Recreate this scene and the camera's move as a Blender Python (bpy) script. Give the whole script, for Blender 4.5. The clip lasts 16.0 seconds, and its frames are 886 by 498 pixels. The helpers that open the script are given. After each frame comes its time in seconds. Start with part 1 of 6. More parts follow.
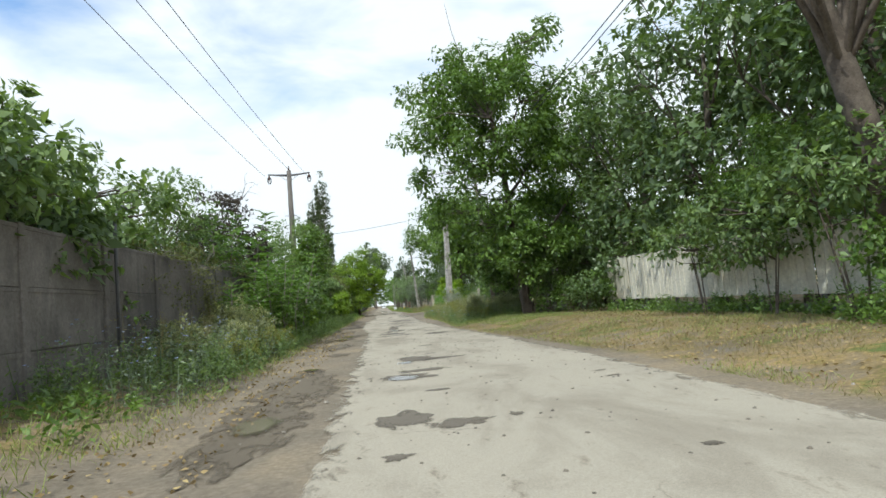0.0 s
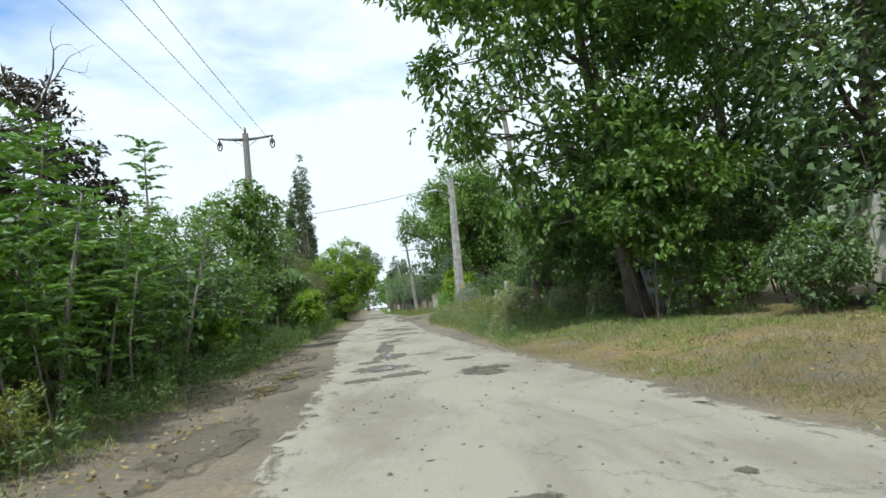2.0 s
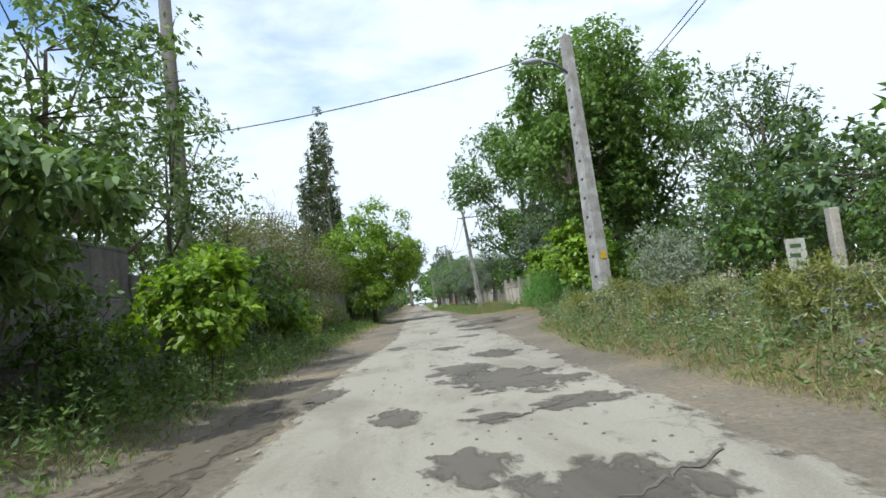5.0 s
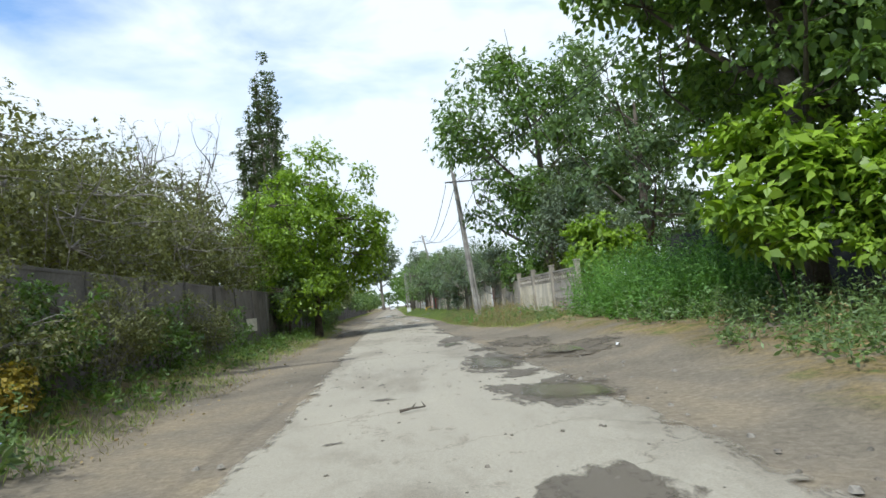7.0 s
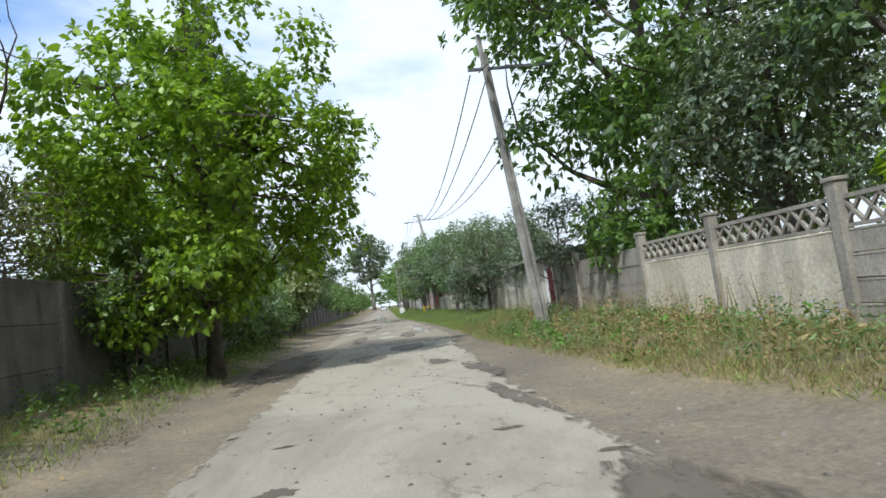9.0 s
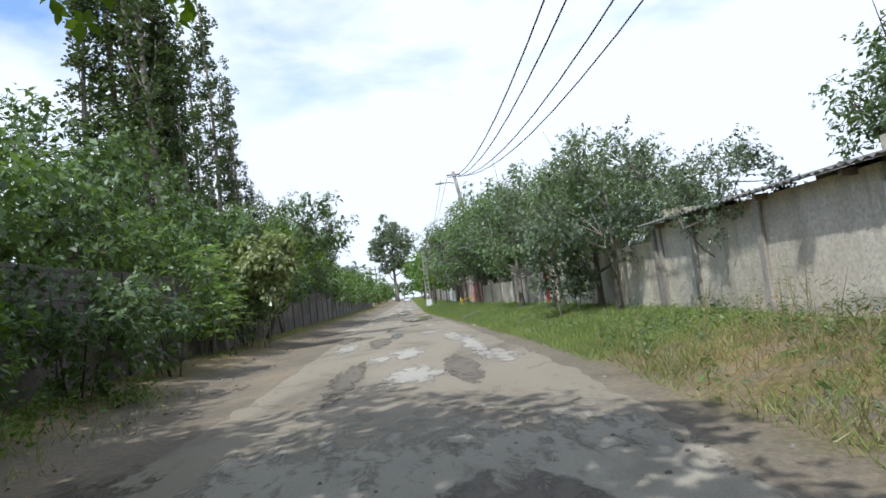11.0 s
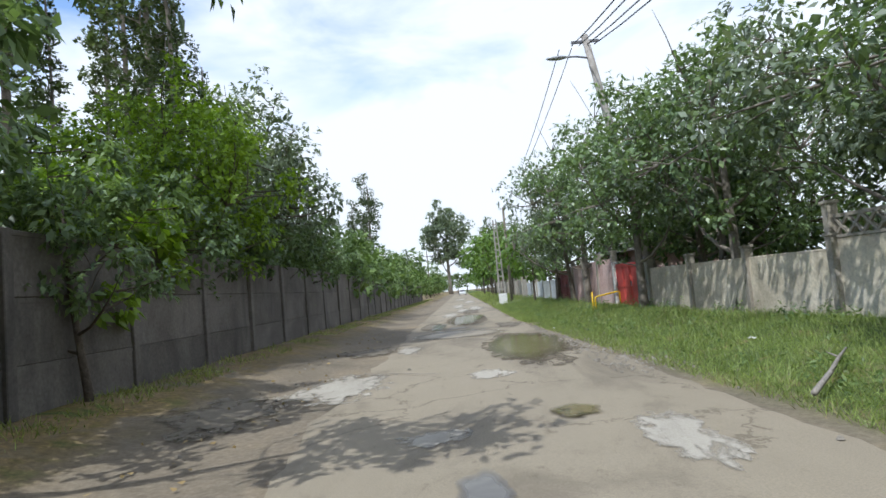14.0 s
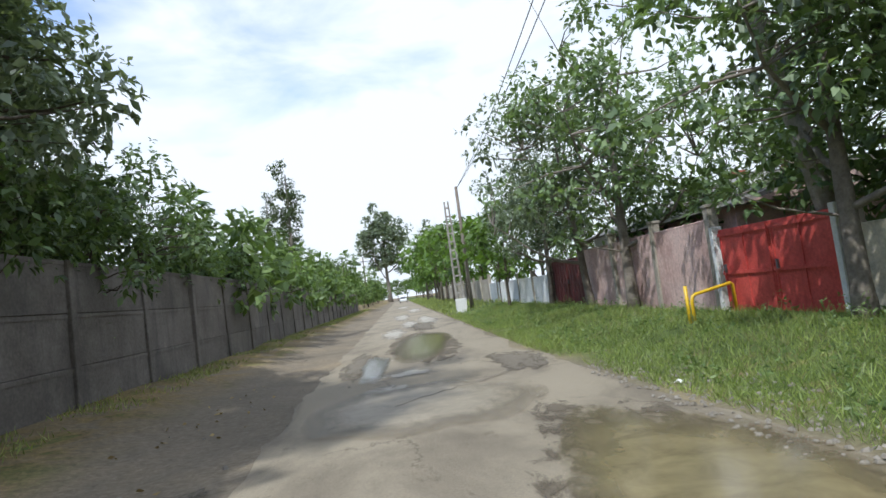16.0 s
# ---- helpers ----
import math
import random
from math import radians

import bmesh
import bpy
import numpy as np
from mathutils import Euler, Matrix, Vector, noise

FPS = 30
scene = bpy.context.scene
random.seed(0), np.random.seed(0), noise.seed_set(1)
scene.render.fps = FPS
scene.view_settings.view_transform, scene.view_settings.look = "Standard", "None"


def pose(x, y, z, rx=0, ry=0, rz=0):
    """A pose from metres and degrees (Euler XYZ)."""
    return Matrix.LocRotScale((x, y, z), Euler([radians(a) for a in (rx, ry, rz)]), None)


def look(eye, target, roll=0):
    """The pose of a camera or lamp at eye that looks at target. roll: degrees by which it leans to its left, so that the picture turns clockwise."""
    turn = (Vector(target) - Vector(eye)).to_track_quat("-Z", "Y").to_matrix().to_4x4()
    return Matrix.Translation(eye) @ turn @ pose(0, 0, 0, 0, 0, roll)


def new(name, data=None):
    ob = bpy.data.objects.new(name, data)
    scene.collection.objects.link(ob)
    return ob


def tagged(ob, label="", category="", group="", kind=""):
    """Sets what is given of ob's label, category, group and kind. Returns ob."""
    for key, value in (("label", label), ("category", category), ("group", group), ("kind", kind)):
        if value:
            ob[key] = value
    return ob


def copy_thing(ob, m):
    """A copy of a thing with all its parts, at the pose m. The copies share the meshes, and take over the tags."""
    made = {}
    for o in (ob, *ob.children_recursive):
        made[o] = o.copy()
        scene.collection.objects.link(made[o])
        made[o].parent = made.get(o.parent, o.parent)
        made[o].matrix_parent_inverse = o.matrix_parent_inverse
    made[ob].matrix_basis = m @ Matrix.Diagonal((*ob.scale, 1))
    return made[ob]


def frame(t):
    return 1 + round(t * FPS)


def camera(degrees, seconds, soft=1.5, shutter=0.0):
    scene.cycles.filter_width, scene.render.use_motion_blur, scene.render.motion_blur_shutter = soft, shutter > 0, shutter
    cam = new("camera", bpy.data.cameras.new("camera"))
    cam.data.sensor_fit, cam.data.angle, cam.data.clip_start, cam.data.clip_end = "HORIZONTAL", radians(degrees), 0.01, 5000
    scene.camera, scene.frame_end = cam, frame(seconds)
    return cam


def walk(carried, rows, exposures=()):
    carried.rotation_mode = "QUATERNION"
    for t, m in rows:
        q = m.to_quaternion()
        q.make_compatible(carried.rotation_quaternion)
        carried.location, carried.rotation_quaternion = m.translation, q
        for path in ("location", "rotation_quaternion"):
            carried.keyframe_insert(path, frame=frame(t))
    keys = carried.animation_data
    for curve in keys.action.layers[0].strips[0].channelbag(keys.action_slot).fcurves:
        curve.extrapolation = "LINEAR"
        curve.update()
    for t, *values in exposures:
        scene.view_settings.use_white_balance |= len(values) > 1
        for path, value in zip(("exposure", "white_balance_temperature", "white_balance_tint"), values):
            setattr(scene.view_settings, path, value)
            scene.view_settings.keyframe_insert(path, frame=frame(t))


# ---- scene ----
cam = camera(72.0, 16.0, 1.6)
PATH = [
    (0, (-0.406, 0.000, 1.328), (0.650, 9.908, 2.170), -4.79),
    (0.5, (-0.313, 3.504, 1.301), (0.834, 13.401, 2.157), -5.13),
    (1, (-0.221, 7.321, 1.274), (0.964, 17.212, 2.140), -5.46),
    (1.5, (-0.109, 11.089, 1.297), (1.066, 20.981, 2.175), -5.53),
    (2, (-0.044, 14.779, 1.312), (1.131, 24.674, 2.156), -5.95),
    (2.5, (0.026, 18.523, 1.314), (1.184, 28.419, 2.169), -6.25),
    (3, (0.084, 22.411, 1.263), (1.227, 32.313, 2.071), -6.70),
    (3.5, (0.096, 26.503, 1.284), (1.145, 36.420, 2.032), -7.25),
    (4, (0.039, 30.614, 1.308), (0.851, 40.544, 2.159), -7.12),
    (4.5, (-0.064, 34.690, 1.317), (0.475, 44.640, 2.150), -6.87),
    (4.7, (-0.092, 36.314, 1.284), (0.366, 46.269, 2.117), -6.98),
    (6.8, (0.144, 53.696, 1.280), (1.039, 63.620, 2.130), -5.94),
    (7, (0.184, 55.340, 1.255), (1.097, 65.262, 2.104), -6.03),
    (7.5, (0.285, 59.505, 1.305), (1.232, 69.427, 2.112), -6.00),
    (8, (0.373, 63.726, 1.319), (1.347, 73.647, 2.103), -6.50),
    (8.5, (0.477, 68.020, 1.329), (1.472, 77.936, 2.145), -6.97),
    (9, (0.535, 71.900, 1.284), (1.592, 81.811, 2.093), -7.24),
    (9.2, (0.540, 73.404, 1.303), (1.620, 83.315, 2.082), -7.33),
    (11.3, (0.580, 89.138, 1.266), (1.172, 99.094, 1.989), -6.93),
    (11.5, (0.568, 90.621, 1.271), (1.172, 100.576, 2.007), -7.24),
    (12, (0.474, 94.346, 1.292), (1.214, 104.294, 1.998), -6.97),
    (12.5, (0.439, 97.992, 1.289), (1.347, 107.921, 2.054), -6.49),
    (13, (0.320, 101.306, 1.300), (0.972, 111.255, 2.069), -6.73),
    (13.5, (-0.005, 104.571, 1.335), (0.031, 114.548, 2.022), -6.19),
    (14, (-0.331, 107.558, 1.334), (-0.549, 117.531, 2.030), -5.27),
    (14.5, (-0.484, 110.593, 1.310), (-0.228, 120.563, 2.032), -5.69),
    (15, (-0.519, 113.304, 1.281), (0.214, 123.253, 1.965), -5.85),
    (15.5, (-0.542, 116.162, 1.249), (0.436, 126.088, 1.967), -6.43),
    (16, (-0.611, 118.553, 1.305), (0.195, 128.496, 1.997), -7.69),
]
walk(cam, [(t, look(eye, target, roll)) for t, eye, target, roll in PATH], ((0, -0.27, 6050, 4), (0.5, -0.27, 6020, 3), (1.1, -0.27, 5820, 1), (3.5, -0.27, 5850, 2), (4.7, -0.27, 5720, 5), (8, -0.27, 5780, 5), (11.3, -0.27, 5700, 10), (16, -0.27, 5800, 9)))

# ---- sky, sun ----
SUN_FROM = Vector((-0.38, -0.57, 1.0)).normalized()
sun_data = bpy.data.lights.new("sun", "SUN")
sun_data.energy, sun_data.angle, sun_data.color = 4.7, radians(0.6), (1.0, 0.96, 0.88)
sun = new("sun", sun_data)
sun.matrix_world = look(SUN_FROM * 200, (0, 0, 0))

world = bpy.data.worlds.new("sky")
scene.world = world
world.use_nodes = True
wt = world.node_tree
wt.nodes.clear()


def wnode(kind, **values):
    n = wt.nodes.new(kind)
    for k, v in values.items():
        n.inputs[k].default_value = v
    return n


w_sky = wt.nodes.new("ShaderNodeTexSky")
w_sky.sky_type, w_sky.sun_disc = "NISHITA", False
w_sky.sun_elevation = math.asin(SUN_FROM.z)
w_sky.sun_rotation = math.atan2(SUN_FROM.x, SUN_FROM.y)
w_dim = wt.nodes.new("ShaderNodeVectorMath")
w_dim.operation = "SCALE"
w_dim.inputs["Scale"].default_value = 0.3
wt.links.new(w_sky.outputs[0], w_dim.inputs[0])
w_co = wt.nodes.new("ShaderNodeTexCoord")
w_map = wnode("ShaderNodeMapping", Scale=(1.0, 1.0, 2.6), Location=(0.35, 0.1, 0.0))
wt.links.new(w_co.outputs["Generated"], w_map.inputs[0])
w_noise = wnode("ShaderNodeTexNoise", Scale=3.4, Detail=7.0, Roughness=0.52, Distortion=0.3)
wt.links.new(w_map.outputs[0], w_noise.inputs[0])
w_sep = wt.nodes.new("ShaderNodeSeparateXYZ")
wt.links.new(w_co.outputs["Generated"], w_sep.inputs[0])
w_haze = wt.nodes.new("ShaderNodeMapRange")
for key, v in (("From Min", 0.15), ("From Max", 0.52), ("To Min", 0.30), ("To Max", -0.05)):
    w_haze.inputs[key].default_value = v
wt.links.new(w_sep.outputs[2], w_haze.inputs["Value"])
w_west = wt.nodes.new("ShaderNodeMapRange")
for key, v in (("From Min", -0.55), ("From Max", 0.05), ("To Min", -0.2), ("To Max", 0.06)):
    w_west.inputs[key].default_value = v
wt.links.new(w_sep.outputs[0], w_west.inputs["Value"])
w_sum = wt.nodes.new("ShaderNodeMath")
wt.links.new(w_noise.outputs[0], w_sum.inputs[0])
wt.links.new(w_haze.outputs[0], w_sum.inputs[1])
w_sum2 = wt.nodes.new("ShaderNodeMath")
wt.links.new(w_sum.outputs[0], w_sum2.inputs[0])
wt.links.new(w_west.outputs[0], w_sum2.inputs[1])
w_ramp = wt.nodes.new("ShaderNodeValToRGB")
w_ramp.color_ramp.elements[0].position, w_ramp.color_ramp.elements[1].position = 0.3, 0.58
wt.links.new(w_sum2.outputs[0], w_ramp.inputs[0])
w_mix = wt.nodes.new("ShaderNodeMix")
w_mix.data_type = "RGBA"
w_mix.inputs["B"].default_value = (1.28, 1.3, 1.33, 1)
wt.links.new(w_ramp.outputs[0], w_mix.inputs["Factor"])
wt.links.new(w_dim.outputs[0], w_mix.inputs["A"])
w_bg = wnode("ShaderNodeBackground", Strength=1.0)
w_out = wt.nodes.new("ShaderNodeOutputWorld")
wt.links.new(w_mix.outputs["Result"], w_bg.inputs[0])
wt.links.new(w_bg.outputs[0], w_out.inputs[0])


# ---- materials ----
def material(name):
    m = bpy.data.materials.new(name)
    m.use_nodes = True
    nt = m.node_tree
    return m, nt, nt.nodes["Principled BSDF"]


def noise_node(nt, scale, detail=6.0, rough=0.6, distort=0.0, vec=None):
    n = nt.nodes.new("ShaderNodeTexNoise")
    n.inputs["Scale"].default_value, n.inputs["Detail"].default_value = scale, detail
    n.inputs["Roughness"].default_value, n.inputs["Distortion"].default_value = rough, distort
    if vec is not None:
        nt.links.new(vec, n.inputs["Vector"])
    return n


def ramp_node(nt, fac, stops):
    r = nt.nodes.new("ShaderNodeValToRGB")
    els = r.color_ramp.elements
    while len(els) < len(stops):
        els.new(0.5)
    for e, (pos, col) in zip(els, stops):
        e.position, e.color = pos, (*col, 1)
    nt.links.new(fac, r.inputs[0])
    return r


def mix_node(nt, fac, a, b, mode="MIX"):
    m = nt.nodes.new("ShaderNodeMix")
    m.data_type, m.blend_type = "RGBA", mode
    for sock, v in ((m.inputs["Factor"], fac), (m.inputs["A"], a), (m.inputs["B"], b)):
        if hasattr(v, "is_linked"):
            nt.links.new(v, sock)
        elif isinstance(v, tuple):
            sock.default_value = (*v, 1)
        else:
            sock.default_value = v
    return m.outputs["Result"]


def bump_node(nt, bsdf, height, strength, distance):
    b = nt.nodes.new("ShaderNodeBump")
    b.inputs["Strength"].default_value, b.inputs["Distance"].default_value = strength, distance
    nt.links.new(height, b.inputs["Height"])
    nt.links.new(b.outputs[0], bsdf.inputs["Normal"])


def coords(nt):
    return nt.nodes.new("ShaderNodeNewGeometry").outputs["Position"]


def stretched(nt, vec, scale):
    m = nt.nodes.new("ShaderNodeMapping")
    m.inputs["Scale"].default_value = scale
    nt.links.new(vec, m.inputs[0])
    return m.outputs[0]


def rough_surface(name, stops, big=0.6, fine=14.0, rough=0.9, bump=0.5, dist=0.02, streak=None, spec=0.3, vary=0.0):
    """Two scales of noise between colours, with grain, relief and, if given, vertical streaks."""
    m, nt, bsdf = material(name)
    pos = coords(nt)
    a = noise_node(nt, big, 7, 0.62, 0.4, pos)
    b = noise_node(nt, fine, 8, 0.7, 0.0, pos)
    col = ramp_node(nt, a.outputs[0], stops).outputs[0]
    grain = ramp_node(nt, b.outputs[0], [(0.25, (0.62, 0.62, 0.62)), (0.75, (1.25, 1.25, 1.25))]).outputs[0]
    col = mix_node(nt, 1.0, col, grain, "MULTIPLY")
    if streak:
        s = noise_node(nt, 1.0, 6, 0.62, 0.8, stretched(nt, pos, (1.5, 1.5, 0.42)))
        mask = ramp_node(nt, s.outputs[0], [(0.5, (0, 0, 0)), (0.74, (0.8, 0.8, 0.8))]).outputs[0]
        col = mix_node(nt, mask, col, streak)
    if vary:
        info = nt.nodes.new("ShaderNodeObjectInfo")
        tone = ramp_node(nt, info.outputs["Random"], [(0, (1 - vary,) * 3), (1, (1 + vary,) * 3)]).outputs[0]
        col = mix_node(nt, 1.0, col, tone, "MULTIPLY")
    nt.links.new(col, bsdf.inputs["Base Color"])
    bsdf.inputs["Roughness"].default_value = rough
    bsdf.inputs["Specular IOR Level"].default_value = spec
    if bump:
        bump_node(nt, bsdf, b.outputs[0], bump, dist)
    return m


def leaf_surface(name, dark, light, translucent=0.4, rough=0.45, tint=None, green=True):
    """Leaves: each one has a tone of its own; light shines through them."""
    m, nt, bsdf = material(name)
    geo = nt.nodes.new("ShaderNodeNewGeometry")
    big = noise_node(nt, 0.7, 3, 0.5, 0.0, geo.outputs["Position"])
    mixv = nt.nodes.new("ShaderNodeMath")
    mixv.operation = "MULTIPLY_ADD"
    mixv.inputs[1].default_value = 0.6
    add = nt.nodes.new("ShaderNodeMath")
    add.operation = "MULTIPLY"
    add.inputs[1].default_value = 0.42
    nt.links.new(big.outputs[0], add.inputs[0])
    nt.links.new(geo.outputs["Random Per Island"], mixv.inputs[0])
    nt.links.new(add.outputs[0], mixv.inputs[2])
    if green:
        dark, light = (tuple(v * k for v, k in zip(c, f)) for c, f in ((dark, (1.15, 0.95, 1.22)), (light, (1.54, 1.3, 1.52))))
    stops = [(0.1, dark), (0.85, light)]
    if tint:
        stops.append((0.98, tint))
    col = ramp_node(nt, mixv.outputs[0], stops).outputs[0]
    nt.links.new(col, bsdf.inputs["Base Color"])
    bsdf.inputs["Roughness"].default_value = rough
    bsdf.inputs["Specular IOR Level"].default_value = 0.5
    tr = nt.nodes.new("ShaderNodeBsdfTranslucent")
    warm = mix_node(nt, 1.0, col, (1.42, 1.5, 0.6), "MULTIPLY")
    nt.links.new(warm, tr.inputs[0])
    mx = nt.nodes.new("ShaderNodeMixShader")
    mx.inputs[0].default_value = translucent * 0.72
    nt.links.new(bsdf.outputs[0], mx.inputs[1])
    nt.links.new(tr.outputs[0], mx.inputs[2])
    nt.links.new(mx.outputs[0], nt.nodes["Material Output"].inputs[0])
    return m


def plain(name, colour, rough=0.5, metal=0.0, grain=30.0, amount=0.25):
    m, nt, bsdf = material(name)
    n = noise_node(nt, grain, 5, 0.6, 0.0, coords(nt))
    t = ramp_node(nt, n.outputs[0], [(0.3, (1 - amount,) * 3), (0.7, (1 + amount * 0.5,) * 3)]).outputs[0]
    nt.links.new(mix_node(nt, 1.0, colour, t, "MULTIPLY"), bsdf.inputs["Base Color"])
    bsdf.inputs["Roughness"].default_value, bsdf.inputs["Metallic"].default_value = rough, metal
    return m


def ground_surface():
    m, nt, bsdf = material("verge_soil")
    pos = coords(nt)
    a = noise_node(nt, 0.35, 8, 0.65, 0.5, pos)
    b = noise_node(nt, 13.0, 9, 0.78, 0.6, pos)
    c = noise_node(nt, 80.0, 4, 0.7, 0.0, pos)
    soil = ramp_node(nt, b.outputs[0], [(0.28, (0.11, 0.088, 0.062)), (0.5, (0.185, 0.153, 0.11)), (0.74, (0.28, 0.238, 0.175))]).outputs[0]
    grass = ramp_node(nt, b.outputs[0], [(0.3, (0.06, 0.052, 0.026)), (0.52, (0.22, 0.155, 0.06)), (0.75, (0.44, 0.31, 0.115))]).outputs[0]
    green = ramp_node(nt, b.outputs[0], [(0.3, (0.04, 0.062, 0.016)), (0.7, (0.13, 0.17, 0.045))]).outputs[0]
    col = soil
    for layer, patches, top in (("turf", (0.36, 0.56), grass), ("turf", (0.53, 0.64), green), ("lush", (0.3, 0.46), green)):
        at = nt.nodes.new("ShaderNodeAttribute")
        at.attribute_name = layer
        n = noise_node(nt, 0.9 if layer == "turf" else 1.6, 7, 0.68, 0.8, pos)
        cover = nt.nodes.new("ShaderNodeMath")
        cover.operation = "MULTIPLY"
        spread = nt.nodes.new("ShaderNodeMapRange")
        spread.inputs["From Min"].default_value, spread.inputs["From Max"].default_value = patches
        nt.links.new(n.outputs[0], spread.inputs["Value"])
        nt.links.new(spread.outputs[0], cover.inputs[0])
        nt.links.new(at.outputs["Fac"], cover.inputs[1])
        col = mix_node(nt, cover.outputs[0], col, top)
    tone = ramp_node(nt, a.outputs[0], [(0.3, (0.68, 0.7, 0.7)), (0.5, (1.0, 1.0, 1.0)), (0.7, (1.4, 1.34, 1.2))]).outputs[0]
    col = mix_node(nt, 1.0, col, tone, "MULTIPLY")
    nt.links.new(col, bsdf.inputs["Base Color"])
    bsdf.inputs["Roughness"].default_value = 0.92
    bsdf.inputs["Specular IOR Level"].default_value = 0.25
    h = mix_node(nt, 0.5, b.outputs[0], c.outputs[0])
    bump_node(nt, bsdf, h, 0.4, 0.02)
    return m


def asphalt_surface(name, pale, dark, crack=0.5, soft=False):
    """Worn pale road surface: aggregate, stains, and thin winding cracks."""
    m, nt, bsdf = material(name)
    pos = coords(nt)
    flat = stretched(nt, pos, (1, 0.45, 1))
    a = noise_node(nt, 0.55, 9, 0.66, 0.6, flat)
    b = noise_node(nt, 70.0, 4, 0.75, 0.0, pos)
    c = noise_node(nt, 4.0, 7, 0.7, 0.3, flat)
    col = ramp_node(nt, a.outputs[0], [(0.3, dark), (0.42, tuple((p + d) / 2 for p, d in zip(pale, dark))), (0.5, pale), (0.75, tuple(1.12 * p for p in pale))]).outputs[0]
    spots = ramp_node(nt, c.outputs[0], [(0.30, (0.5, 0.47, 0.44)), (0.40, (1, 1, 1))]).outputs[0]
    col = mix_node(nt, 0.8, col, spots, "MULTIPLY")
    grain = ramp_node(nt, b.outputs[0], [(0.3, (0.72, 0.72, 0.72)), (0.7, (1.12, 1.12, 1.12))]).outputs[0]
    col = mix_node(nt, 1.0, col, grain, "MULTIPLY")
    v = nt.nodes.new("ShaderNodeTexVoronoi")
    v.feature = "DISTANCE_TO_EDGE"
    v.inputs["Scale"].default_value = 0.42
    warp = noise_node(nt, 1.6, 5, 0.7, 0.0, pos)
    wv = nt.nodes.new("ShaderNodeVectorMath")
    wv.operation = "MULTIPLY_ADD"
    wv.inputs[1].default_value = (1.1, 1.1, 0)
    nt.links.new(warp.outputs["Color"], wv.inputs[0])
    nt.links.new(pos, wv.inputs[2])
    nt.links.new(wv.outputs[0], v.inputs["Vector"])
    line = ramp_node(nt, v.outputs["Distance"], [(0.0, (0.35, 0.33, 0.3)), (0.012, (1, 1, 1))]).outputs[0]
    keep = ramp_node(nt, noise_node(nt, 0.3, 3, 0.5, 0.0, pos).outputs[0], [(0.5, (0, 0, 0)), (0.56, (1, 1, 1))]).outputs[0]
    lined = mix_node(nt, crack, col, line, "MULTIPLY")
    col = mix_node(nt, keep, col, lined)
    nt.links.new(col, bsdf.inputs["Base Color"])
    bsdf.inputs["Roughness"].default_value = 0.85
    bsdf.inputs["Specular IOR Level"].default_value = 0.3
    bump_node(nt, bsdf, mix_node(nt, 0.5, b.outputs[0], c.outputs[0]), 0.45, 0.02)
    if soft:
        worn_rim(nt, bsdf, pos, 1.1)
    return m


def worn_rim(nt, bsdf, pos, width):
    """Frays a patch towards its rim, so that the surface below shows through in crumbs."""
    at = nt.nodes.new("ShaderNodeAttribute")
    at.attribute_name = "rim"
    n = noise_node(nt, 3.4, 9, 0.66, 0.5, stretched(nt, pos, (1.35, 0.6, 1)))
    add = nt.nodes.new("ShaderNodeMath")
    add.operation = "MULTIPLY_ADD"
    add.inputs[1].default_value = width * 2.4
    nt.links.new(n.outputs[0], add.inputs[0])
    nt.links.new(at.outputs["Fac"], add.inputs[2])
    rng = nt.nodes.new("ShaderNodeMapRange")
    rng.inputs["From Min"].default_value, rng.inputs["From Max"].default_value = 0.5 + width * 1.2, 0.92 + width * 1.2
    nt.links.new(add.outputs[0], rng.inputs["Value"])
    clear = nt.nodes.new("ShaderNodeBsdfTransparent")
    mx = nt.nodes.new("ShaderNodeMixShader")
    nt.links.new(rng.outputs[0], mx.inputs[0])
    nt.links.new(bsdf.outputs[0], mx.inputs[1])
    nt.links.new(clear.outputs[0], mx.inputs[2])
    nt.links.new(mx.outputs[0], nt.nodes["Material Output"].inputs[0])


def puddle_surface(name, colour, rough=0.04):
    m, nt, bsdf = material(name)
    n = noise_node(nt, 3.0, 4, 0.6, 0.5, coords(nt))
    col = ramp_node(nt, n.outputs[0], [(0.3, tuple(0.7 * c for c in colour)), (0.7, tuple(1.2 * c for c in colour))]).outputs[0]
    nt.links.new(col, bsdf.inputs["Base Color"])
    bsdf.inputs["Roughness"].default_value = rough
    bsdf.inputs["IOR"].default_value = 1.33
    bsdf.inputs["Specular IOR Level"].default_value = 0.5
    rip = noise_node(nt, 14.0, 2, 0.5, 0.0, coords(nt))
    bump_node(nt, bsdf, rip.outputs[0], 0.02, 0.01)
    worn_rim(nt, bsdf, coords(nt), 0.2)
    return m


M_SOIL = ground_surface()
M_ROAD = asphalt_surface("pale_asphalt", (0.365, 0.325, 0.25), (0.25, 0.216, 0.162), soft=True)
M_PALE = asphalt_surface("pale_remnant_and_sunlight", (0.4, 0.365, 0.3), (0.29, 0.26, 0.21), 0.4, True)
M_WORN = asphalt_surface("worn_muddy_asphalt", (0.29, 0.247, 0.178), (0.165, 0.138, 0.1), 0.7)
M_DAMP = asphalt_surface("damp_asphalt", (0.145, 0.122, 0.09), (0.092, 0.077, 0.057), 0.4, True)
M_DAMP.node_tree.nodes["Principled BSDF"].inputs["Roughness"].default_value = 0.68
M_MOIST = asphalt_surface("moist_shoulder_soil", (0.145, 0.119, 0.083), (0.11, 0.09, 0.064), 0.2, True)
